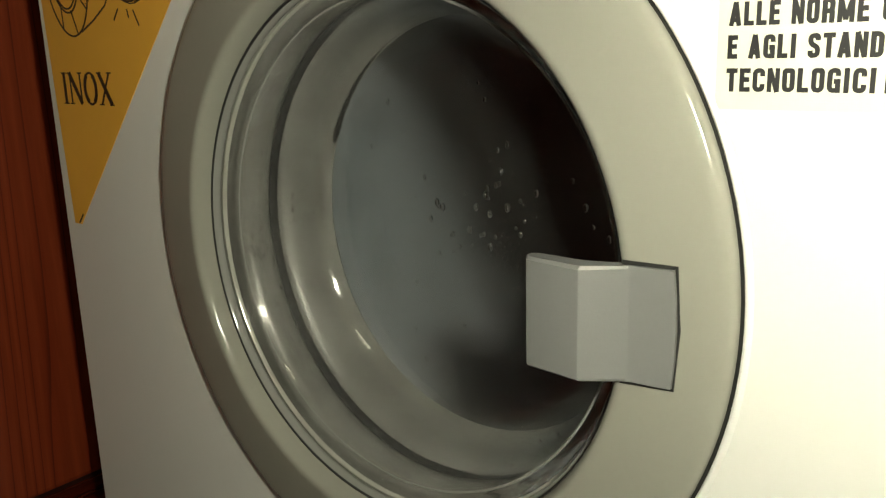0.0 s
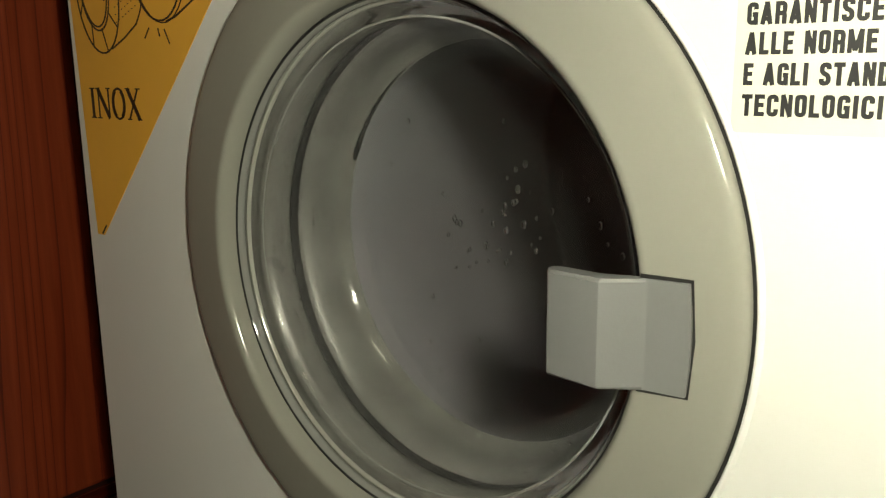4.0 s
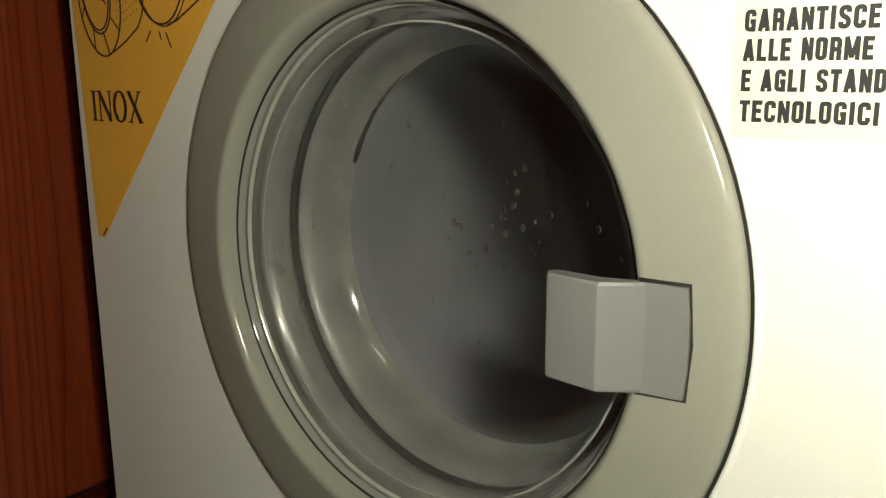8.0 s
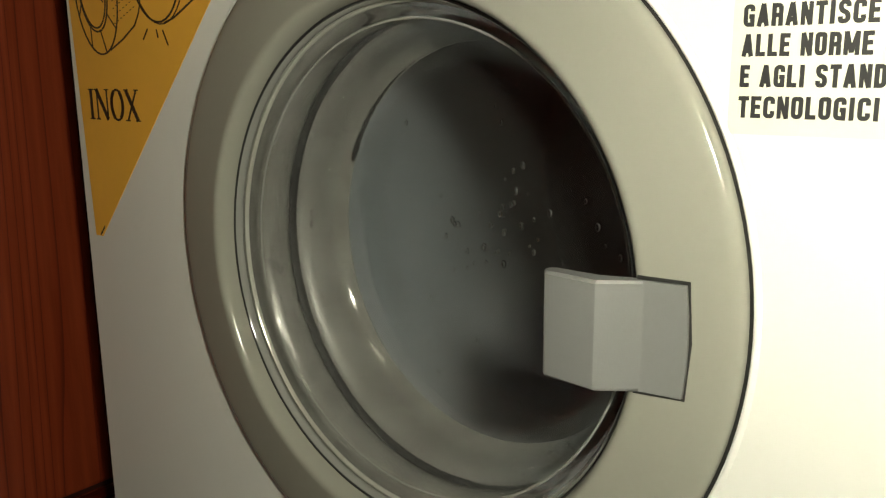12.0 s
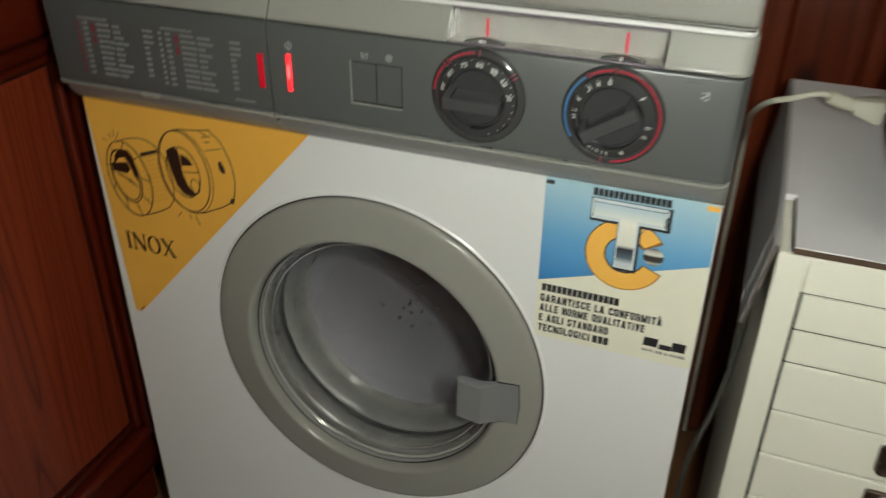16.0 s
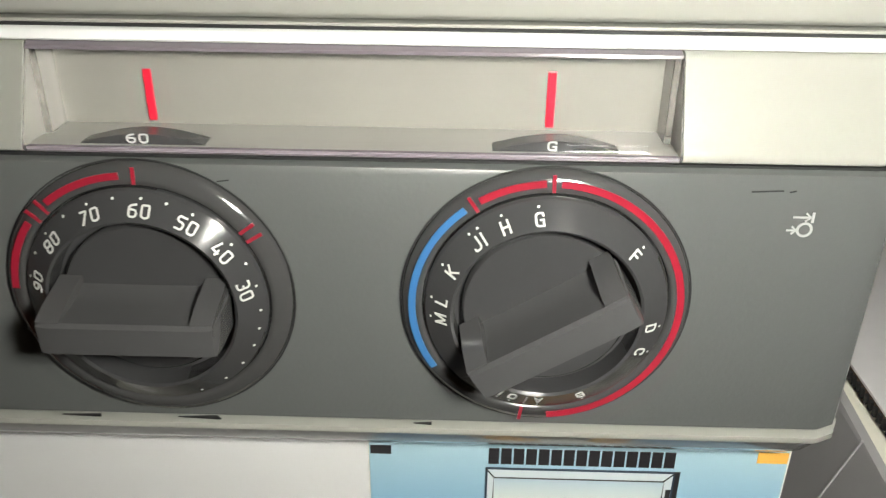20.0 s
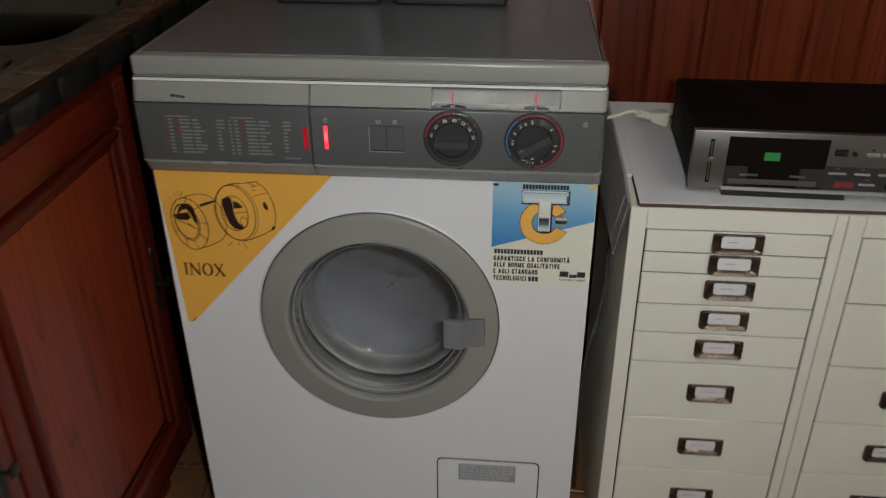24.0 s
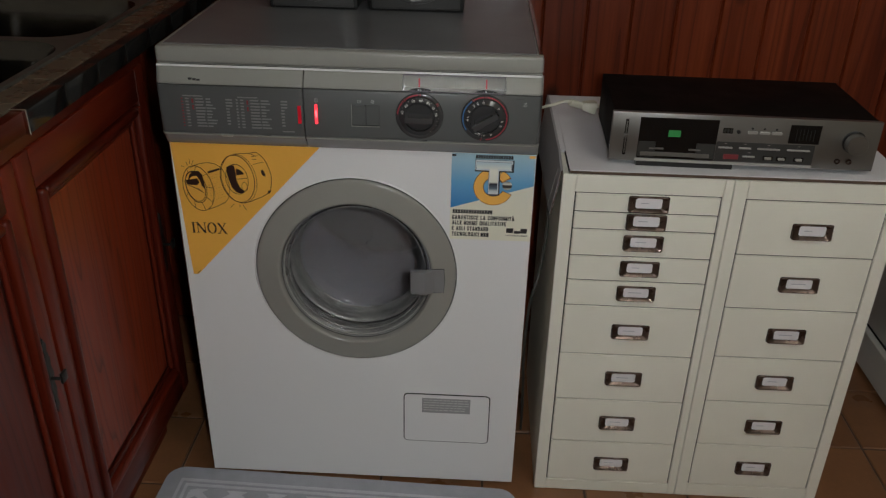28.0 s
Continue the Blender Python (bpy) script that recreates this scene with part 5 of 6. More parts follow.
# ---- cassette deck ----
def cassette_deck():
    W_, H_, D_ = 0.420, 0.082, 0.215
    deck = thing("cassette_deck", 0, 0, 0, "silver-fronted cassette deck with black case and green display", "cassette deck")
    part("case", boxed(0.003, W_ - 0.003, 0.006, D_, 0.009, H_ + 0.007, 0.002), DECKCASE, deck, "black steel case", smooth=30)
    front = part("front_panel", boxed(0.0, W_, -0.004, 0.0055, 0.008, H_ + 0.008, 0.0012), SILVER, deck, "brushed silver front", smooth=30)
    y = -0.004

    def U(u):
        return u * W_

    def V(v):
        return 0.008 + (1 - v) * H_

    def plate(nm, u0, u1, v0, v1, proud, mat, under=front, label="", bev=0.0006):
        return part(nm, boxed(U(u0), U(u1), y - proud, y + 0.002, V(v1), V(v0), bev), mat, under, label)

    plate("slider_slot", 0.050, 0.062, 0.14, 0.88, 0.0004, SMOKE)
    plate("slider_strip", 0.0535, 0.0585, 0.18, 0.84, 0.0008, SILVER)
    plate("slider_knob", 0.048, 0.064, 0.44, 0.50, 0.006, SILVER)
    win = plate("cassette_door", 0.105, 0.400, 0.09, 0.93, 0.0006, SMOKE, label="black glossy cassette window")
    plate("lit_display", 0.215, 0.262, 0.33, 0.47, 0.0010, GREENLAMP, win, "green lit display")
    dim = plain("dim_grey_plastic", (0.030, 0.030, 0.028), 0.35)
    plate("door_clip", 0.107, 0.172, 0.58, 0.90, 0.0016, dim, win)
    plate("door_clip", 0.328, 0.398, 0.58, 0.90, 0.0016, dim, win)
    plate("door_lip", 0.118, 0.380, 0.79, 0.87, 0.0030, SILVER, win)
    plate("door_mark", 0.150, 0.205, 0.70, 0.735, 0.0020, SILVER, win)
    plate("door_mark", 0.300, 0.345, 0.70, 0.735, 0.0020, SILVER, win)
    plate("silver_strip", 0.100, 0.770, 0.935, 0.985, 0.0035, KEYSTEEL, label="bright silver strip")
    plate("tape_counter", 0.418, 0.455, 0.24, 0.35, 0.0006, SMOKE)
    for k in range(3):
        plate("counter_digit", 0.421 + 0.0115 * k, 0.4295 + 0.0115 * k, 0.26, 0.33, 0.0008, dim)
    part("counter_reset", lathe([(0.0, y - 0.004), (0.0028, y - 0.004), (0.0032, y - 0.003), (0.0032, y)], U(0.475), V(0.30), 20), BLACK, front, smooth=30)
    for u in (0.510, 0.555, 0.600):
        plate("switch", u, u + 0.036, 0.28, 0.33, 0.0040, KEYSTEEL)
        plate("switch_light", u + 0.012, u + 0.020, 0.21, 0.25, 0.0006, BLACK)
    plate("level_meter", 0.665, 0.780, 0.12, 0.50, 0.0006, SMOKE, label="dark level meter window")
    for k in range(6):
        plate("meter_line", 0.690 + 0.013 * k, 0.6925 + 0.013 * k, 0.20, 0.44, 0.0008, dim)
    pad = plate("key_panel", 0.402, 0.770, 0.52, 0.925, 0.0007, plain("graphite_plate", (0.035, 0.035, 0.034), 0.3), label="graphite key panel")
    for u0, u1, v in ((0.410, 0.462, 0.63), (0.487, 0.532, 0.63), (0.556, 0.640, 0.63), (0.668, 0.752, 0.63), (0.506, 0.552, 0.80)):
        plate("key", u0, u1, v - 0.013, v + 0.013, 0.0045, KEYSTEEL, pad)
        plate("key_mark", (u0 + u1) / 2 - 0.005, (u0 + u1) / 2 + 0.005, v - 0.085, v - 0.065, 0.0012, SILVER, pad)
    plate("record_key", 0.434, 0.490, 0.77, 0.86, 0.0045, INKRED, pad, "red record key")
    for u in (0.590, 0.640, 0.705):
        plate("toggle", u, u + 0.024, 0.80, 0.84, 0.0050, KEYSTEEL, pad)
        plate("toggle_slot", u - 0.006, u + 0.032, 0.78, 0.87, 0.0012, SMOKE, pad)
    part("knob_ring", lathe([(0.0182, y), (0.0182, y - 0.002), (0.0175, y - 0.0025), (0.0, y - 0.0025)], U(0.907), V(0.415), 40), BLACK, front, smooth=30)
    part("level_knob", lathe([(0.0165, y - 0.004), (0.0165, y - 0.017), (0.0155, y - 0.0185), (0.0, y - 0.0185)], U(0.908), V(0.42), 40), SILVER, front, "round silver knob", smooth=30)
    for u in (0.862, 0.905):
        part("jack", lathe([(0.0045, y), (0.0045, y - 0.002), (0.0022, y - 0.002), (0.0022, y + 0.002), (0.0, y + 0.002)], U(u), V(0.82), 20), BRONZE, front, "headphone jack", smooth=30)
    part("underside", boxed(0.045, 0.200, -0.004, 0.10, 0.0, 0.0078), BLACK, deck)
    for x in (0.03, W_ - 0.03):
        for yy in (0.03, D_ - 0.03):
            part("foot", boxed(x - 0.010, x + 0.010, yy - 0.010, yy + 0.010, 0.0, 0.0088, 0.001), BLACK, deck)
    return deck


deck = cassette_deck()
deck.matrix_basis = pose(0.7170, 0.0340, 0.6833, 0, 0, -1.6)

# mains cable lying over the card, running behind the machine
cable = thing("power_cable", 0.69, 0.26, 0.683, "ivory mains cable with moulded plug behind the deck", "cable")
part("cord", tube([(0.606, 0.548, 0.012), (0.606, 0.548, 0.30), (0.606, 0.535, 0.52), (0.606, 0.45, 0.600), (0.607, 0.34, 0.655), (0.618, 0.265, 0.696), (0.640, 0.245, 0.711), (0.665, 0.255, 0.7155), (0.690, 0.262, 0.707)], 0.0030), CORD, cable, smooth=True)
part("sleeve", tube([(0.672, 0.257, 0.7135), (0.684, 0.261, 0.7085), (0.696, 0.264, 0.705)], 0.0062, 10), CORD, cable, smooth=True)
bm = boxed(-0.014, 0.014, -0.012, 0.012, -0.0120, 0.0120, 0.004)
for v in bm.verts:
    if v.co.x < 0:
        v.co.y, v.co.z = v.co.y * 0.68, v.co.z * 0.68
bm.transform(pose(0.7085, 0.268, 0.7025, 0, 9, 12))
part("plug", bm, CORD, cable, "moulded ivory plug", smooth=40)
for k in range(4):
    part("sleeve_rib", tube([(0.6755 + 0.0042 * k, 0.2580 + 0.0014 * k, 0.7120 - 0.0018 * k), (0.6772 + 0.0042 * k, 0.2586 + 0.0014 * k, 0.7113 - 0.0018 * k)], 0.0072, 12), CORD, cable, smooth=True)
part("cord_loop", tube([(0.716, 0.272, 0.7025), (0.722, 0.284, 0.7030), (0.724, 0.300, 0.6930), (0.732, 0.318, 0.6868), (0.752, 0.336, 0.6868)], 0.0030), CORD, cable, smooth=True)
signal = thing("signal_cable", 1.17, 0.27, 0.683, "thin yellow cable looping out behind the deck", "cable")
part("cord", tube([(1.120, 0.262, 0.705), (1.140, 0.268, 0.722), (1.162, 0.272, 0.734), (1.180, 0.285, 0.730), (1.186, 0.310, 0.708), (1.178, 0.335, 0.6852), (1.150, 0.350, 0.6850)], 0.0017), plain("yellow_flex", (0.45, 0.42, 0.12), 0.45), signal, smooth=True)
hose = thing("drain_hose", -0.04, 0.12, 0.0, "grey plastic drain hose in the gap beside the machine", "hose")
part("hose_run", tube([(-0.036, 0.38, 0.011), (-0.036, 0.29, 0.02), (-0.036, 0.22, 0.08), (-0.036, 0.19, 0.16), (-0.036, 0.20, 0.24), (-0.036, 0.24, 0.34), (-0.036, 0.33, 0.42), (-0.036, 0.47, 0.45)], 0.0105, 12), plain("grey_hose", (0.20, 0.20, 0.19), 0.45), hose, smooth=True)
hang = thing("hanging_cord", 0.64, 0.2, 0.0, "grey flex hanging between the machine and the cabinet, darkened for the gap's shade", "cable")
# The flex is coloured near black to carry the darkness of the gap.
part("cord", tube([(0.6400, 0.180, 0.560), (0.6380, 0.140, 0.500), (0.6280, 0.110, 0.430), (0.6130, 0.090, 0.370), (0.6100, 0.100, 0.260), (0.6180, 0.14, 0.12), (0.622, 0.17, 0.006)], 0.0028), plain("gap_shaded_flex", (0.055, 0.052, 0.045), 0.5), hang, smooth=True)


# ---- speakers on the lid ----
def speaker(x0, x1):
    sp = thing("loudspeaker", (x0 + x1) / 2, 0.35, 0.8674, "black bookshelf loudspeaker standing on the machine's lid", "loudspeaker", "loudspeakers")
    part("box", boxed(x0, x1, 0.270, 0.43, 0.8674, 1.10, 0.004), BLACK, sp, smooth=30)
    part("baffle", boxed(x0 + 0.006, x1 - 0.006, 0.265, 0.2698, 0.872, 1.094, 0.003), plain("dark_grey_baffle", (0.05, 0.05, 0.05), 0.4), sp, smooth=30)
    c = (x0 + x1) / 2
    part("woofer_ring", lathe([(0.069, 0.2650), (0.068, 0.2610), (0.063, 0.2595), (0.059, 0.2620), (0.059, 0.2650)], c, 0.951, 56), GRIPDARK, sp, "raised ring round the cone", smooth=50)
    part("woofer_cone", lathe([(0.0589, 0.2644), (0.052, 0.2620), (0.046, 0.2644), (0.0, 0.2647)], c, 0.951, 48), CONE, sp, smooth=50)
    part("tweeter", lathe([(0.028, 0.2649), (0.026, 0.2610), (0.012, 0.2630), (0.0, 0.2610)], c, 1.055, 40), CONE, sp, smooth=50)
    return sp


speaker(0.118, 0.277)
speaker(0.298, 0.468)


# ---- sink cabinet along the left ----
XF = -0.07
unit = thing("sink_cabinet", -0.36, -0.2, 0.0, "red-stained wooden sink cabinet with panelled doors", "kitchen cabinet")
part("carcass", boxed(-0.655, XF - 0.0225, -1.35, 0.118, 0.13, 0.68), CHERRY, unit)
part("upper_side", boxed(-0.655, XF - 0.0225, 0.098, 0.118, 0.6802, 0.822), CHERRY, unit)
part("upper_front", boxed(XF - 0.0300, XF - 0.0226, -1.35, 0.0978, 0.6802, 0.822), CHERRY_Y, unit)
part("plinth", boxed(-0.655, -0.135, -1.34, 0.116, 0.0, 0.129), CHERRY_Y, unit, "recessed wooden plinth")


def panel_door(y0, y1):
    z0, z1 = 0.135, 0.802
    d = part("door", boxed(XF - 0.022, XF - 0.012, y0, y1, z0, z1, 0.001), CHERRY, unit, "panelled door in red-stained wood")
    w, wz = 0.034, 0.056
    for a, b in ((y0, y0 + w), (y1 - w, y1)):
        part("stile", boxed(XF - 0.0119, XF, a, b, z0, z1, 0.003), CHERRY, d, smooth=30)
    for a, b in ((z0, z0 + wz), (z1 - wz, z1)):
        part("rail", boxed(XF - 0.0119, XF - 0.0002, y0 + w + 0.0003, y1 - w - 0.0003, a, b, 0.003), CHERRY_Y, d, smooth=30)
    i0, i1, k0, k1 = y0 + w, y1 - w, z0 + wz, z1 - wz
    # from the frame inwards: dark groove, tall moulding, dark groove, low bead, dark groove; the grooves' shade is
    # painted
    for nm, o, t, front, bev, mz, my, lb in (("groove", 0.0, 0.0035, XF - 0.0105, 0.0, GROOVESHADE, GROOVESHADE, ""), ("moulding", 0.0035, 0.015, XF + 0.006, 0.006, CHERRY, CHERRY_Y, "rounded moulding"),
                                             ("groove", 0.0185, 0.003, XF - 0.0100, 0.0, GROOVESHADE, GROOVESHADE, ""), ("bead", 0.0215, 0.009, XF - 0.0035, 0.0035, CHERRY, CHERRY_Y, "low inner bead"), ("groove", 0.0305, 0.004, XF - 0.0112, 0.0, GROOVESHADE, GROOVESHADE, "")):
        a, b, c, e = i0 + o, i1 - o, k0 + o, k1 - o
        for (ya, yb, za, zb), mt in (((a, a + t, c, e), mz), ((b - t, b, c, e), mz), ((a + t + 0.0003, b - t - 0.0003, c, c + t), my), ((a + t + 0.0003, b - t - 0.0003, e - t, e), my)):
            part(nm, boxed(XF - 0.0119, front, ya, yb, za, zb, bev, 3), mt, d, lb, smooth=40)
    i0, i1, k0, k1 = i0 + 0.0205, i1 - 0.0205, k0 + 0.0205, k1 - 0.0205
    bm = bmesh.new()
    ins = 0.003
    lo = [(i0 + 0.0145, k0 + 0.0145), (i1 - 0.0145, k0 + 0.0145), (i1 - 0.0145, k1 - 0.0145), (i0 + 0.0145, k1 - 0.0145)]
    hi = [(i0 + 0.0145 + ins, k0 + 0.0145 + ins), (i1 - 0.0145 - ins, k0 + 0.0145 + ins), (i1 - 0.0145 - ins, k1 - 0.0145 - ins), (i0 + 0.0145 + ins, k1 - 0.0145 - ins)]
    A = [bm.verts.new((XF - 0.0119, y, z)) for y, z in lo]
    B = [bm.verts.new((XF - 0.0105, y, z)) for y, z in lo]
    C = [bm.verts.new((XF - 0.0098, y, z)) for y, z in hi]
    for p, q in ((A, B), (B, C)):
        for i in range(4):
            bm.faces.new((p[i], p[(i + 1) % 4], q[(i + 1) % 4], q[i]))
    bm.faces.new(C)
    bm.faces.new(A[::-1])
    part("panel", bm, PANELWOOD if y1 > 0 else CHERRY, d, "plain flat centre panel")
    return d


def escutcheon(d, y, z):
    bm = bmesh.new()
    shape = [(0.0, -0.062), (0.007, -0.050), (0.004, -0.040), (0.010, -0.026), (0.007, -0.014), (0.012, 0.0), (0.007, 0.014), (0.010, 0.026), (0.004, 0.040), (0.007, 0.050), (0.0, 0.062)]
    pts = shape + [(-a, b) for a, b in shape[-2:0:-1]]
    a = [bm.verts.new((XF + 0.0004, y + p, z + q)) for p, q in pts]
    b = [bm.verts.new((XF + 0.0030, y + p * 0.8, z + q * 0.97)) for p, q in pts]
    bm.faces.new(b)
    bm.faces.new(a[::-1])
    for i in range(len(pts)):
        j = (i + 1) % len(pts)
        bm.faces.new((a[i], a[j], b[j], b[i]))
    e = part("escutcheon", bm, IRON, d, "black wrought-iron key plate")
    bm = tube([(XF + 0.003, y, z - 0.004), (XF + 0.016, y, z - 0.004)], 0.0026, 8)
    solid(bm, XF + 0.0155, XF + 0.0195, y - 0.0015, y + 0.013, z - 0.012, z + 0.004, 0.001)
    part("key", bm, IRON, e, smooth=40)


dA = panel_door(-0.322, 0.112)
dB = panel_door(-0.768, -0.328)
panel_door(-1.214, -0.774)
escutcheon(dA, 0.084, 0.475)
escutcheon(dB, -0.360, 0.500)
part("top_rail", boxed(XF - 0.0224, XF - 0.002, -1.35, 0.117, 0.8030, 0.8235, 0.002), CHERRY_Y, unit, "rail under the worktop")

top = thing("worktop", -0.36, -0.1, 0.8236, "worktop of small brown tiles with a glazed dark edge", "worktop")
for a, b, c, d in ((-0.875, -0.541, -1.35, 0.583), (-0.1305, XF - 0.012, -1.35, 0.583), (-0.541, -0.1305, -1.35, -0.291), (-0.541, -0.1305, 0.376, 0.583)):
    part("slab", boxed(a, b, c, d, 0.8238, 0.8490), GROUT, top)
part("wood_edge", boxed(XF - 0.0119, XF + 0.006, -1.35, -0.2902, 0.8238, 0.8530, 0.003), CHERRY_Y, top, "red-stained wooden front edge", smooth=30)
yy = -0.290
k = 0
while yy < 0.57:
    e = min(yy + 0.108, 0.582)
    part("edge_tile", boxed(XF - 0.0118, XF + 0.010, yy + 0.0008, e - 0.0008, 0.8235, 0.8545, 0.0014), EDGETILE, top, smooth=40)
    yy = e + 0.0
    k += 1
part("edge_corner", boxed(XF - 0.010, XF + 0.0112, -0.2935, -0.2900, 0.8225, 0.8560, 0.001), CHROME, top, "bright metal corner strip")
SINKS = ((-0.525, -0.144, -0.276, 0.030), (-0.525, -0.144, 0.055, 0.361))
TX = [(-0.083 - 0.108 * i) for i in range(8)]
for i in range(7):
    for j in range(18):
        xa, xb = TX[i + 1], TX[i]
        ya = -1.346 + 0.108 * j
        yb = ya + 0.108
        pieces = [(xa, xb, ya, min(yb, 0.582))]
        for sx0, sx1, sy0, sy1 in ((-0.540, -0.130, -0.291, 0.376),):
            cut = []
            for a, b, c, d in pieces:
                if b <= sx0 or a >= sx1 or d <= sy0 or c >= sy1:
                    cut.append((a, b, c, d))
                    continue
                if a < sx0:
                    cut.append((a, sx0, c, d))
                if b > sx1:
                    cut.append((sx1, b, c, d))
                if c < sy0:
                    cut.append((max(a, sx0), min(b, sx1), c, sy0))
                if d > sy1:
                    cut.append((max(a, sx0), min(b, sx1), sy1, d))
            pieces = cut
        for a, b, c, d in pieces:
            if b - a > 0.006 and d - c > 0.006:
                part("tile", boxed(a + 0.0012, b - 0.0012, c + 0.0012, d - 0.0012, 0.8491, 0.8535, 0.0010, 1), STONE, top)

sink = thing("sink", -0.325, 0.10, 0.70, "stainless steel double-bowl sink set in the worktop", "sink")


def bowl(x0, x1, y0, y1, zb, zt):
    bm = bmesh.new()
    rows = []
    for k, (inset, z) in enumerate(((0.0, zt), (0.003, zt - 0.004), (0.010, zt - 0.03), (0.016, zb + 0.03), (0.026, zb + 0.006), (0.045, zb))):
        r = 0.070
        pts = []
        for cx, cy, a0 in ((x1 - inset - r, y1 - inset - r, 0), (x0 + inset + r, y1 - inset - r, 90), (x0 + inset + r, y0 + inset + r, 180), (x1 - inset - r, y0 + inset + r, 270)):
            for s in range(7):
                a = radians(a0 + 15 * s)
                pts.append(bm.verts.new((cx + r * math.cos(a), cy + r * math.sin(a), z)))
        rows.append(pts)
    for a, b in zip(rows, rows[1:]):
        for i in range(len(a)):
            j = (i + 1) % len(a)
            bm.faces.new((a[i], a[j], b[j], b[i]))
    bm.faces.new(rows[-1])
    r = bmesh.ops.solidify(bm, geom=bm.faces, thickness=-0.0012)
    return bm


INOX = plain("sink_steel", (0.24, 0.24, 0.24), 0.13, 1.0, vary=0.1, fine=260, bump=0.04)
RIMSTEEL = plain("scoured_sink_rim", (0.15, 0.14, 0.12), 0.48, 0.6, vary=0.15, fine=260, bump=0.1)
for s in SINKS:
    part("bowl", bowl(*s, 0.70, 0.8555), INOX, sink, "deep polished bowl", smooth=50)


def rim_plate(x0, x1, y0, y1, X0, X1, Y0, Y1, z):
    """A flat steel border between a rounded opening and a rectangle round it."""
    bm = bmesh.new()
    r = 0.070
    inside, outside, below = [], [], []
    for cx, cy, a0, ox, oy in ((x1 - r, y1 - r, 0, X1, Y1), (x0 + r, y1 - r, 90, X0, Y1), (x0 + r, y0 + r, 180, X0, Y0), (x1 - r, y0 + r, 270, X1, Y0)):
        for k in range(7):
            a = radians(a0 + 15 * k)
            c, q = math.cos(a), math.sin(a)
            px, py = cx + r * c, cy + r * q
            ex, ey = (ox, py) if abs(c) > abs(q) else (px, oy)
            if k == 3:
                ex, ey = ox, oy
            inside.append(bm.verts.new((px, py, z - 0.0008)))
            outside.append(bm.verts.new((ex, ey, z)))
            below.append(bm.verts.new((ex, ey, 0.8500)))
    for a, b in ((inside, outside), (outside, below)):
        for k in range(28):
            m_ = (k + 1) % 28
            bm.faces.new((a[k], a[m_], b[m_], b[k]))
    return bm


for (x0, x1, y0, y1), (Y0, Y1) in zip(SINKS, ((-0.290, 0.0423), (0.0427, 0.375))):
    part("rim", rim_plate(x0, x1, y0, y1, -0.539, -0.1312, Y0, Y1, 0.8563), RIMSTEEL, sink, "flat scoured rim", smooth=30)

# ---- mat on the floor ----
rug = thing("floor_mat", 0.262, -0.23, 0.0, "grey-blue bath mat with a pale diamond lattice before the machine", "mat")


def rounded(x0, x1, y0, y1, r):
    out = []
    for cx, cy, a0 in ((x1 - r, y1 - r, 0), (x0 + r, y1 - r, 90), (x0 + r, y0 + r, 180), (x1 - r, y0 + r, 270)):
        out += [(cx + r * math.cos(radians(a0 + 15 * s)), cy + r * math.sin(radians(a0 + 15 * s))) for s in range(7)]
    return out


def flat(pts, z0, z1, bm=None, inset=0.0):
    bm = bm or bmesh.new()
    cx, cy = sum(p[0] for p in pts) / len(pts), sum(p[1] for p in pts) / len(pts)
    a = [bm.verts.new((x, y, z0)) for x, y in pts]
    b = [bm.verts.new((cx + (x - cx) * (1 - inset), cy + (y - cy) * (1 - inset), z1)) for x, y in pts]
    bm.faces.new(b)
    bm.faces.new(a[::-1])
    for i in range(len(a)):
        j = (i + 1) % len(a)
        bm.faces.new((a[i], a[j], b[j], b[i]))
    return bm


MX0, MX1, MY0, MY1 = -0.088, 0.612, -0.452, -0.004
part("mat_body", flat(rounded(MX0, MX1, MY0, MY1, 0.035), 0.0, 0.0085, inset=0.012), MATBLUE, rug)


def frame_strip(o, w, z0, z1):
    bm = bmesh.new()
    x0, x1, y0, y1 = MX0 + o, MX1 - o, MY0 + o, MY1 - o
    for a, b, c, d in ((x0, x1, y1 - w, y1), (x0, x1, y0, y0 + w), (x0, x0 + w, y0 + w, y1 - w), (x1 - w, x1, y0 + w, y1 - w)):
        solid(bm, a, b, c, d, z0, z1)
    return bm


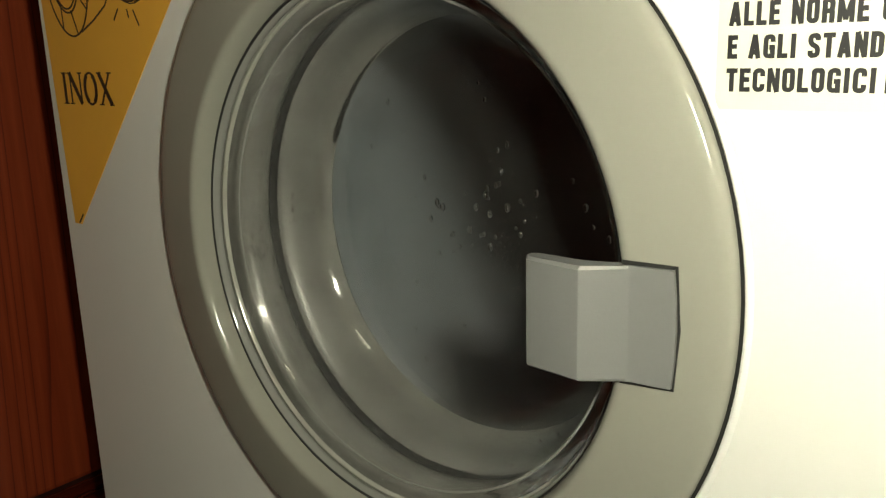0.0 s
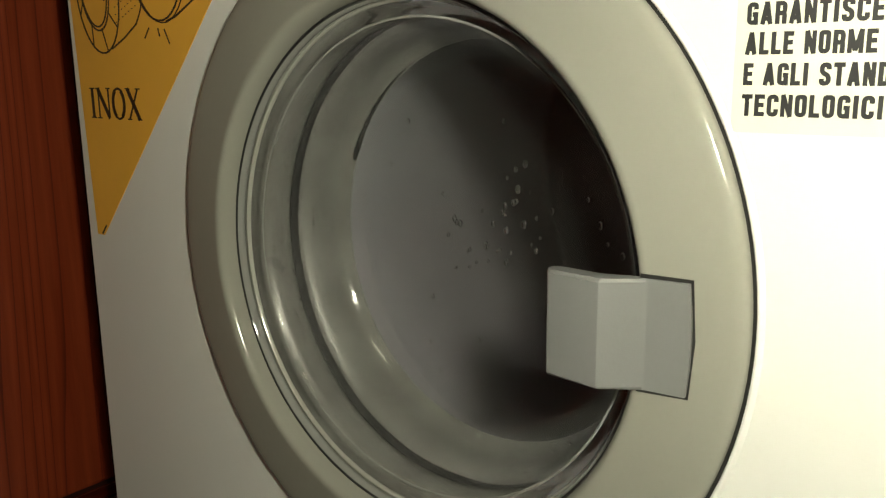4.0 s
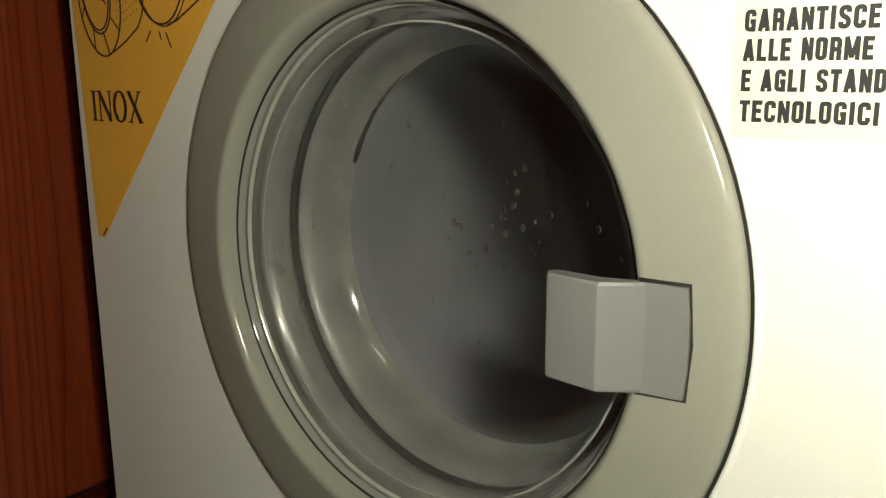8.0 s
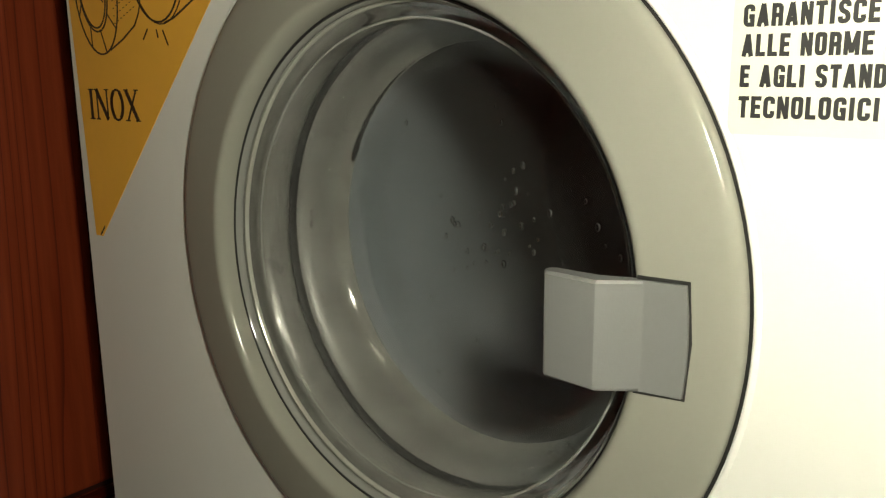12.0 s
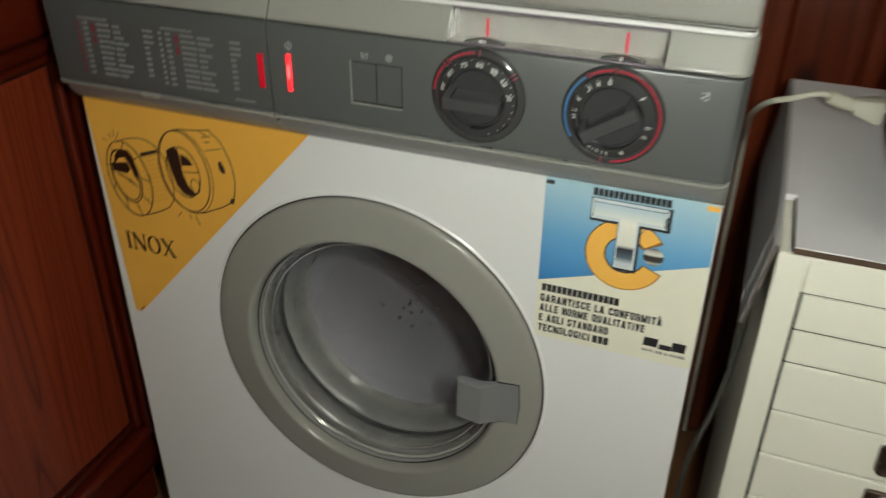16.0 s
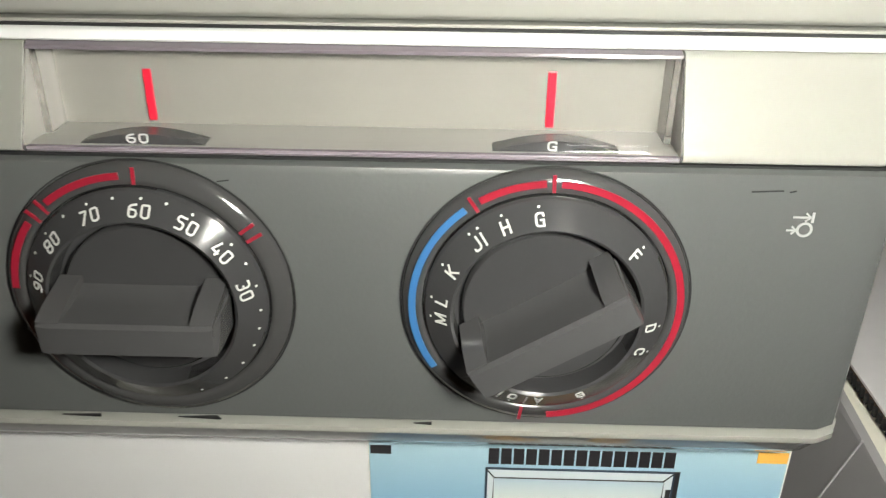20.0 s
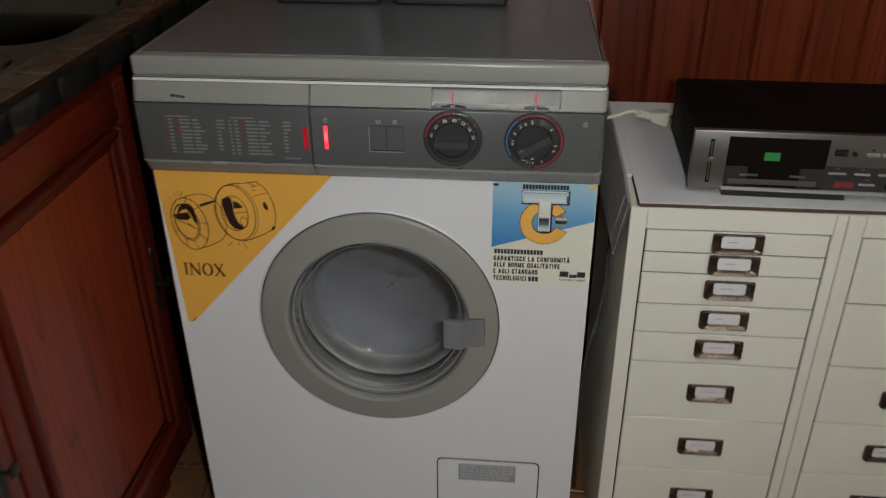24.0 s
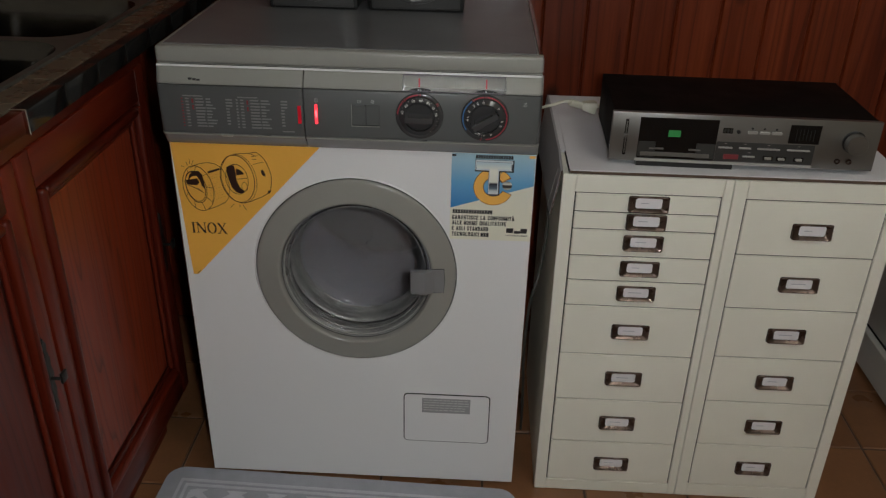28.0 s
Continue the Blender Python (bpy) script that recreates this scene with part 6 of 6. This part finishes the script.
part("border_line", frame_strip(0.036, 0.006, 0.0085, 0.0100), MATPALE, rug)
part("border_line", frame_strip(0.049, 0.006, 0.0085, 0.0100), MATPALE, rug)
bm = bmesh.new()
lx0, lx1, ly0, ly1 = MX0 + 0.062, MX1 - 0.062, MY0 + 0.062, MY1 - 0.062
pitch, half = 0.078, 0.0085
for sgn in (1, -1):
    c = -2.0
    while c < 2.0:
        # the line y = sgn * 0.9 * (x - c) clipped to the field
        pts = []
        for off in (-half, half):
            seg = []
            for y in (ly0, ly1):
                seg.append((c + off * 1.3 + (y - ly0) * sgn / 0.9, y))
            pts.append(seg)
        (p0, p1), (q0, q1) = pts
        lo, hi = min(p0[0], p1[0]), max(q0[0], q1[0])
        if hi > lx0 and lo < lx1:
            def clip(a, b):
                (xa, ya), (xb, yb) = a, b
                t0, t1 = 0.0, 1.0
                for edge, s in ((lx0, 1), (lx1, -1)):
                    da, db = s * (xa - edge), s * (xb - edge)
                    if da < 0 and db < 0:
                        return None
                    if da < 0:
                        t0 = max(t0, da / (da - db))
                    elif db < 0:
                        t1 = min(t1, da / (da - db))
                return ((xa + (xb - xa) * t0, ya + (yb - ya) * t0), (xa + (xb - xa) * t1, ya + (yb - ya) * t1)) if t0 < t1 else None
            u, v = clip(p0, p1), clip(q0, q1)
            if u and v:
                z = 0.0100 if sgn > 0 else 0.0098
                flat([u[0], v[0], v[1], u[1]], 0.0084, z, bm)
        c += pitch
part("lattice", bm, MATPALE, rug, "pale diamond lattice")
rug.matrix_basis = pose(0.253, -0.230, 0.0, 0, 0, -1.8)

# ---- appliance by the right wall ----
appl = thing("kitchen_appliance", 1.75, 0.25, 0.0, "off-white enamelled appliance standing by the wall", "appliance")
part("body", boxed(1.470, 2.05, -0.02, 0.56, 0.10, 0.86, 0.006), APPL, appl, smooth=30)
part("side_frame", boxed(1.452, 1.4695, -0.02, 0.56, 0.012, 0.10, 0.003), APPL, appl)
part("plinth", boxed(1.470, 2.05, 0.0, 0.55, 0.0, 0.0995), GAP, appl)

# ---- boards of the clad wall and floor tiles ----
x = -0.87
rng = random.Random(21)
while x < 2.09:
    w = 0.094
    bm = bmesh.new()
    pts = [(x + 0.0004, 0.584), (x + 0.0004, 0.574), (x + 0.0035, 0.570), (x + w - 0.0050, 0.570), (x + w - 0.0025, 0.5728), (x + w - 0.0004, 0.5740), (x + w - 0.0004, 0.584)]
    a = [bm.verts.new((px, py, 0.0)) for px, py in pts]
    b = [bm.verts.new((px, py, 2.395)) for px, py in pts]
    bm.faces.new(a[::-1])
    bm.faces.new(b)
    for i in range(len(a)):
        bm.faces.new((a[i], a[(i + 1) % 7], b[(i + 1) % 7], b[i]))
    part("board", bm, PINE, wall_back)
    x += w
bm0 = boxed(-0.099, 0.099, -0.099, 0.099, -0.005, 0.0, 0.0015, 1)
bm0.transform(Matrix.Identity(4))
tile_mesh = bpy.data.meshes.new("floor_tile")
bm0.to_mesh(tile_mesh)
bm0.free()
tile_mesh.materials.append(TILE)
for i in range(14):
    for j in range(17):
        t = new("floor_tile", tile_mesh)
        t.parent = floor
        t.matrix_basis = pose(-0.78 + 0.203 * i, 0.47 - 0.203 * j, -0.0003 * ((i * 7 + j * 3) % 4), 0, 0, 0)


# ---- the small lamp carried with the film camera ----
video_light = new("video_light")
tagged(video_light, "small rectangular video light, switched on, carried along", "video light")
part("housing", boxed(-0.024, 0.024, -0.022, 0.022, 0.003, 0.020, 0.003), BLACK, video_light, "black plastic housing")
part("lit_panel", boxed(-0.020, 0.020, -0.018, 0.018, 0.0, 0.0029), glow("lit_panel", (1.0, 1.0, 0.97), 316.0), video_light, "bright white panel")


def motions():
    """The light goes along with the film camera. The drum and its load spin together, one short step after another, about the axis of the door."""
    rows = [(i / 30, pose(CX, 0.27, CZ, 0, 85.0 * i, 0)) for i in range(841)]
    walk(video_light, [(t, look(eye, target, roll) @ pose(0.070, min(0.056, max(0.014, 0.056 - 0.028 * (t - 14.0))), 0.010)) for t, eye, target, roll in PATH])
    walk(drum, rows)
    walk(load, rows)


motions()
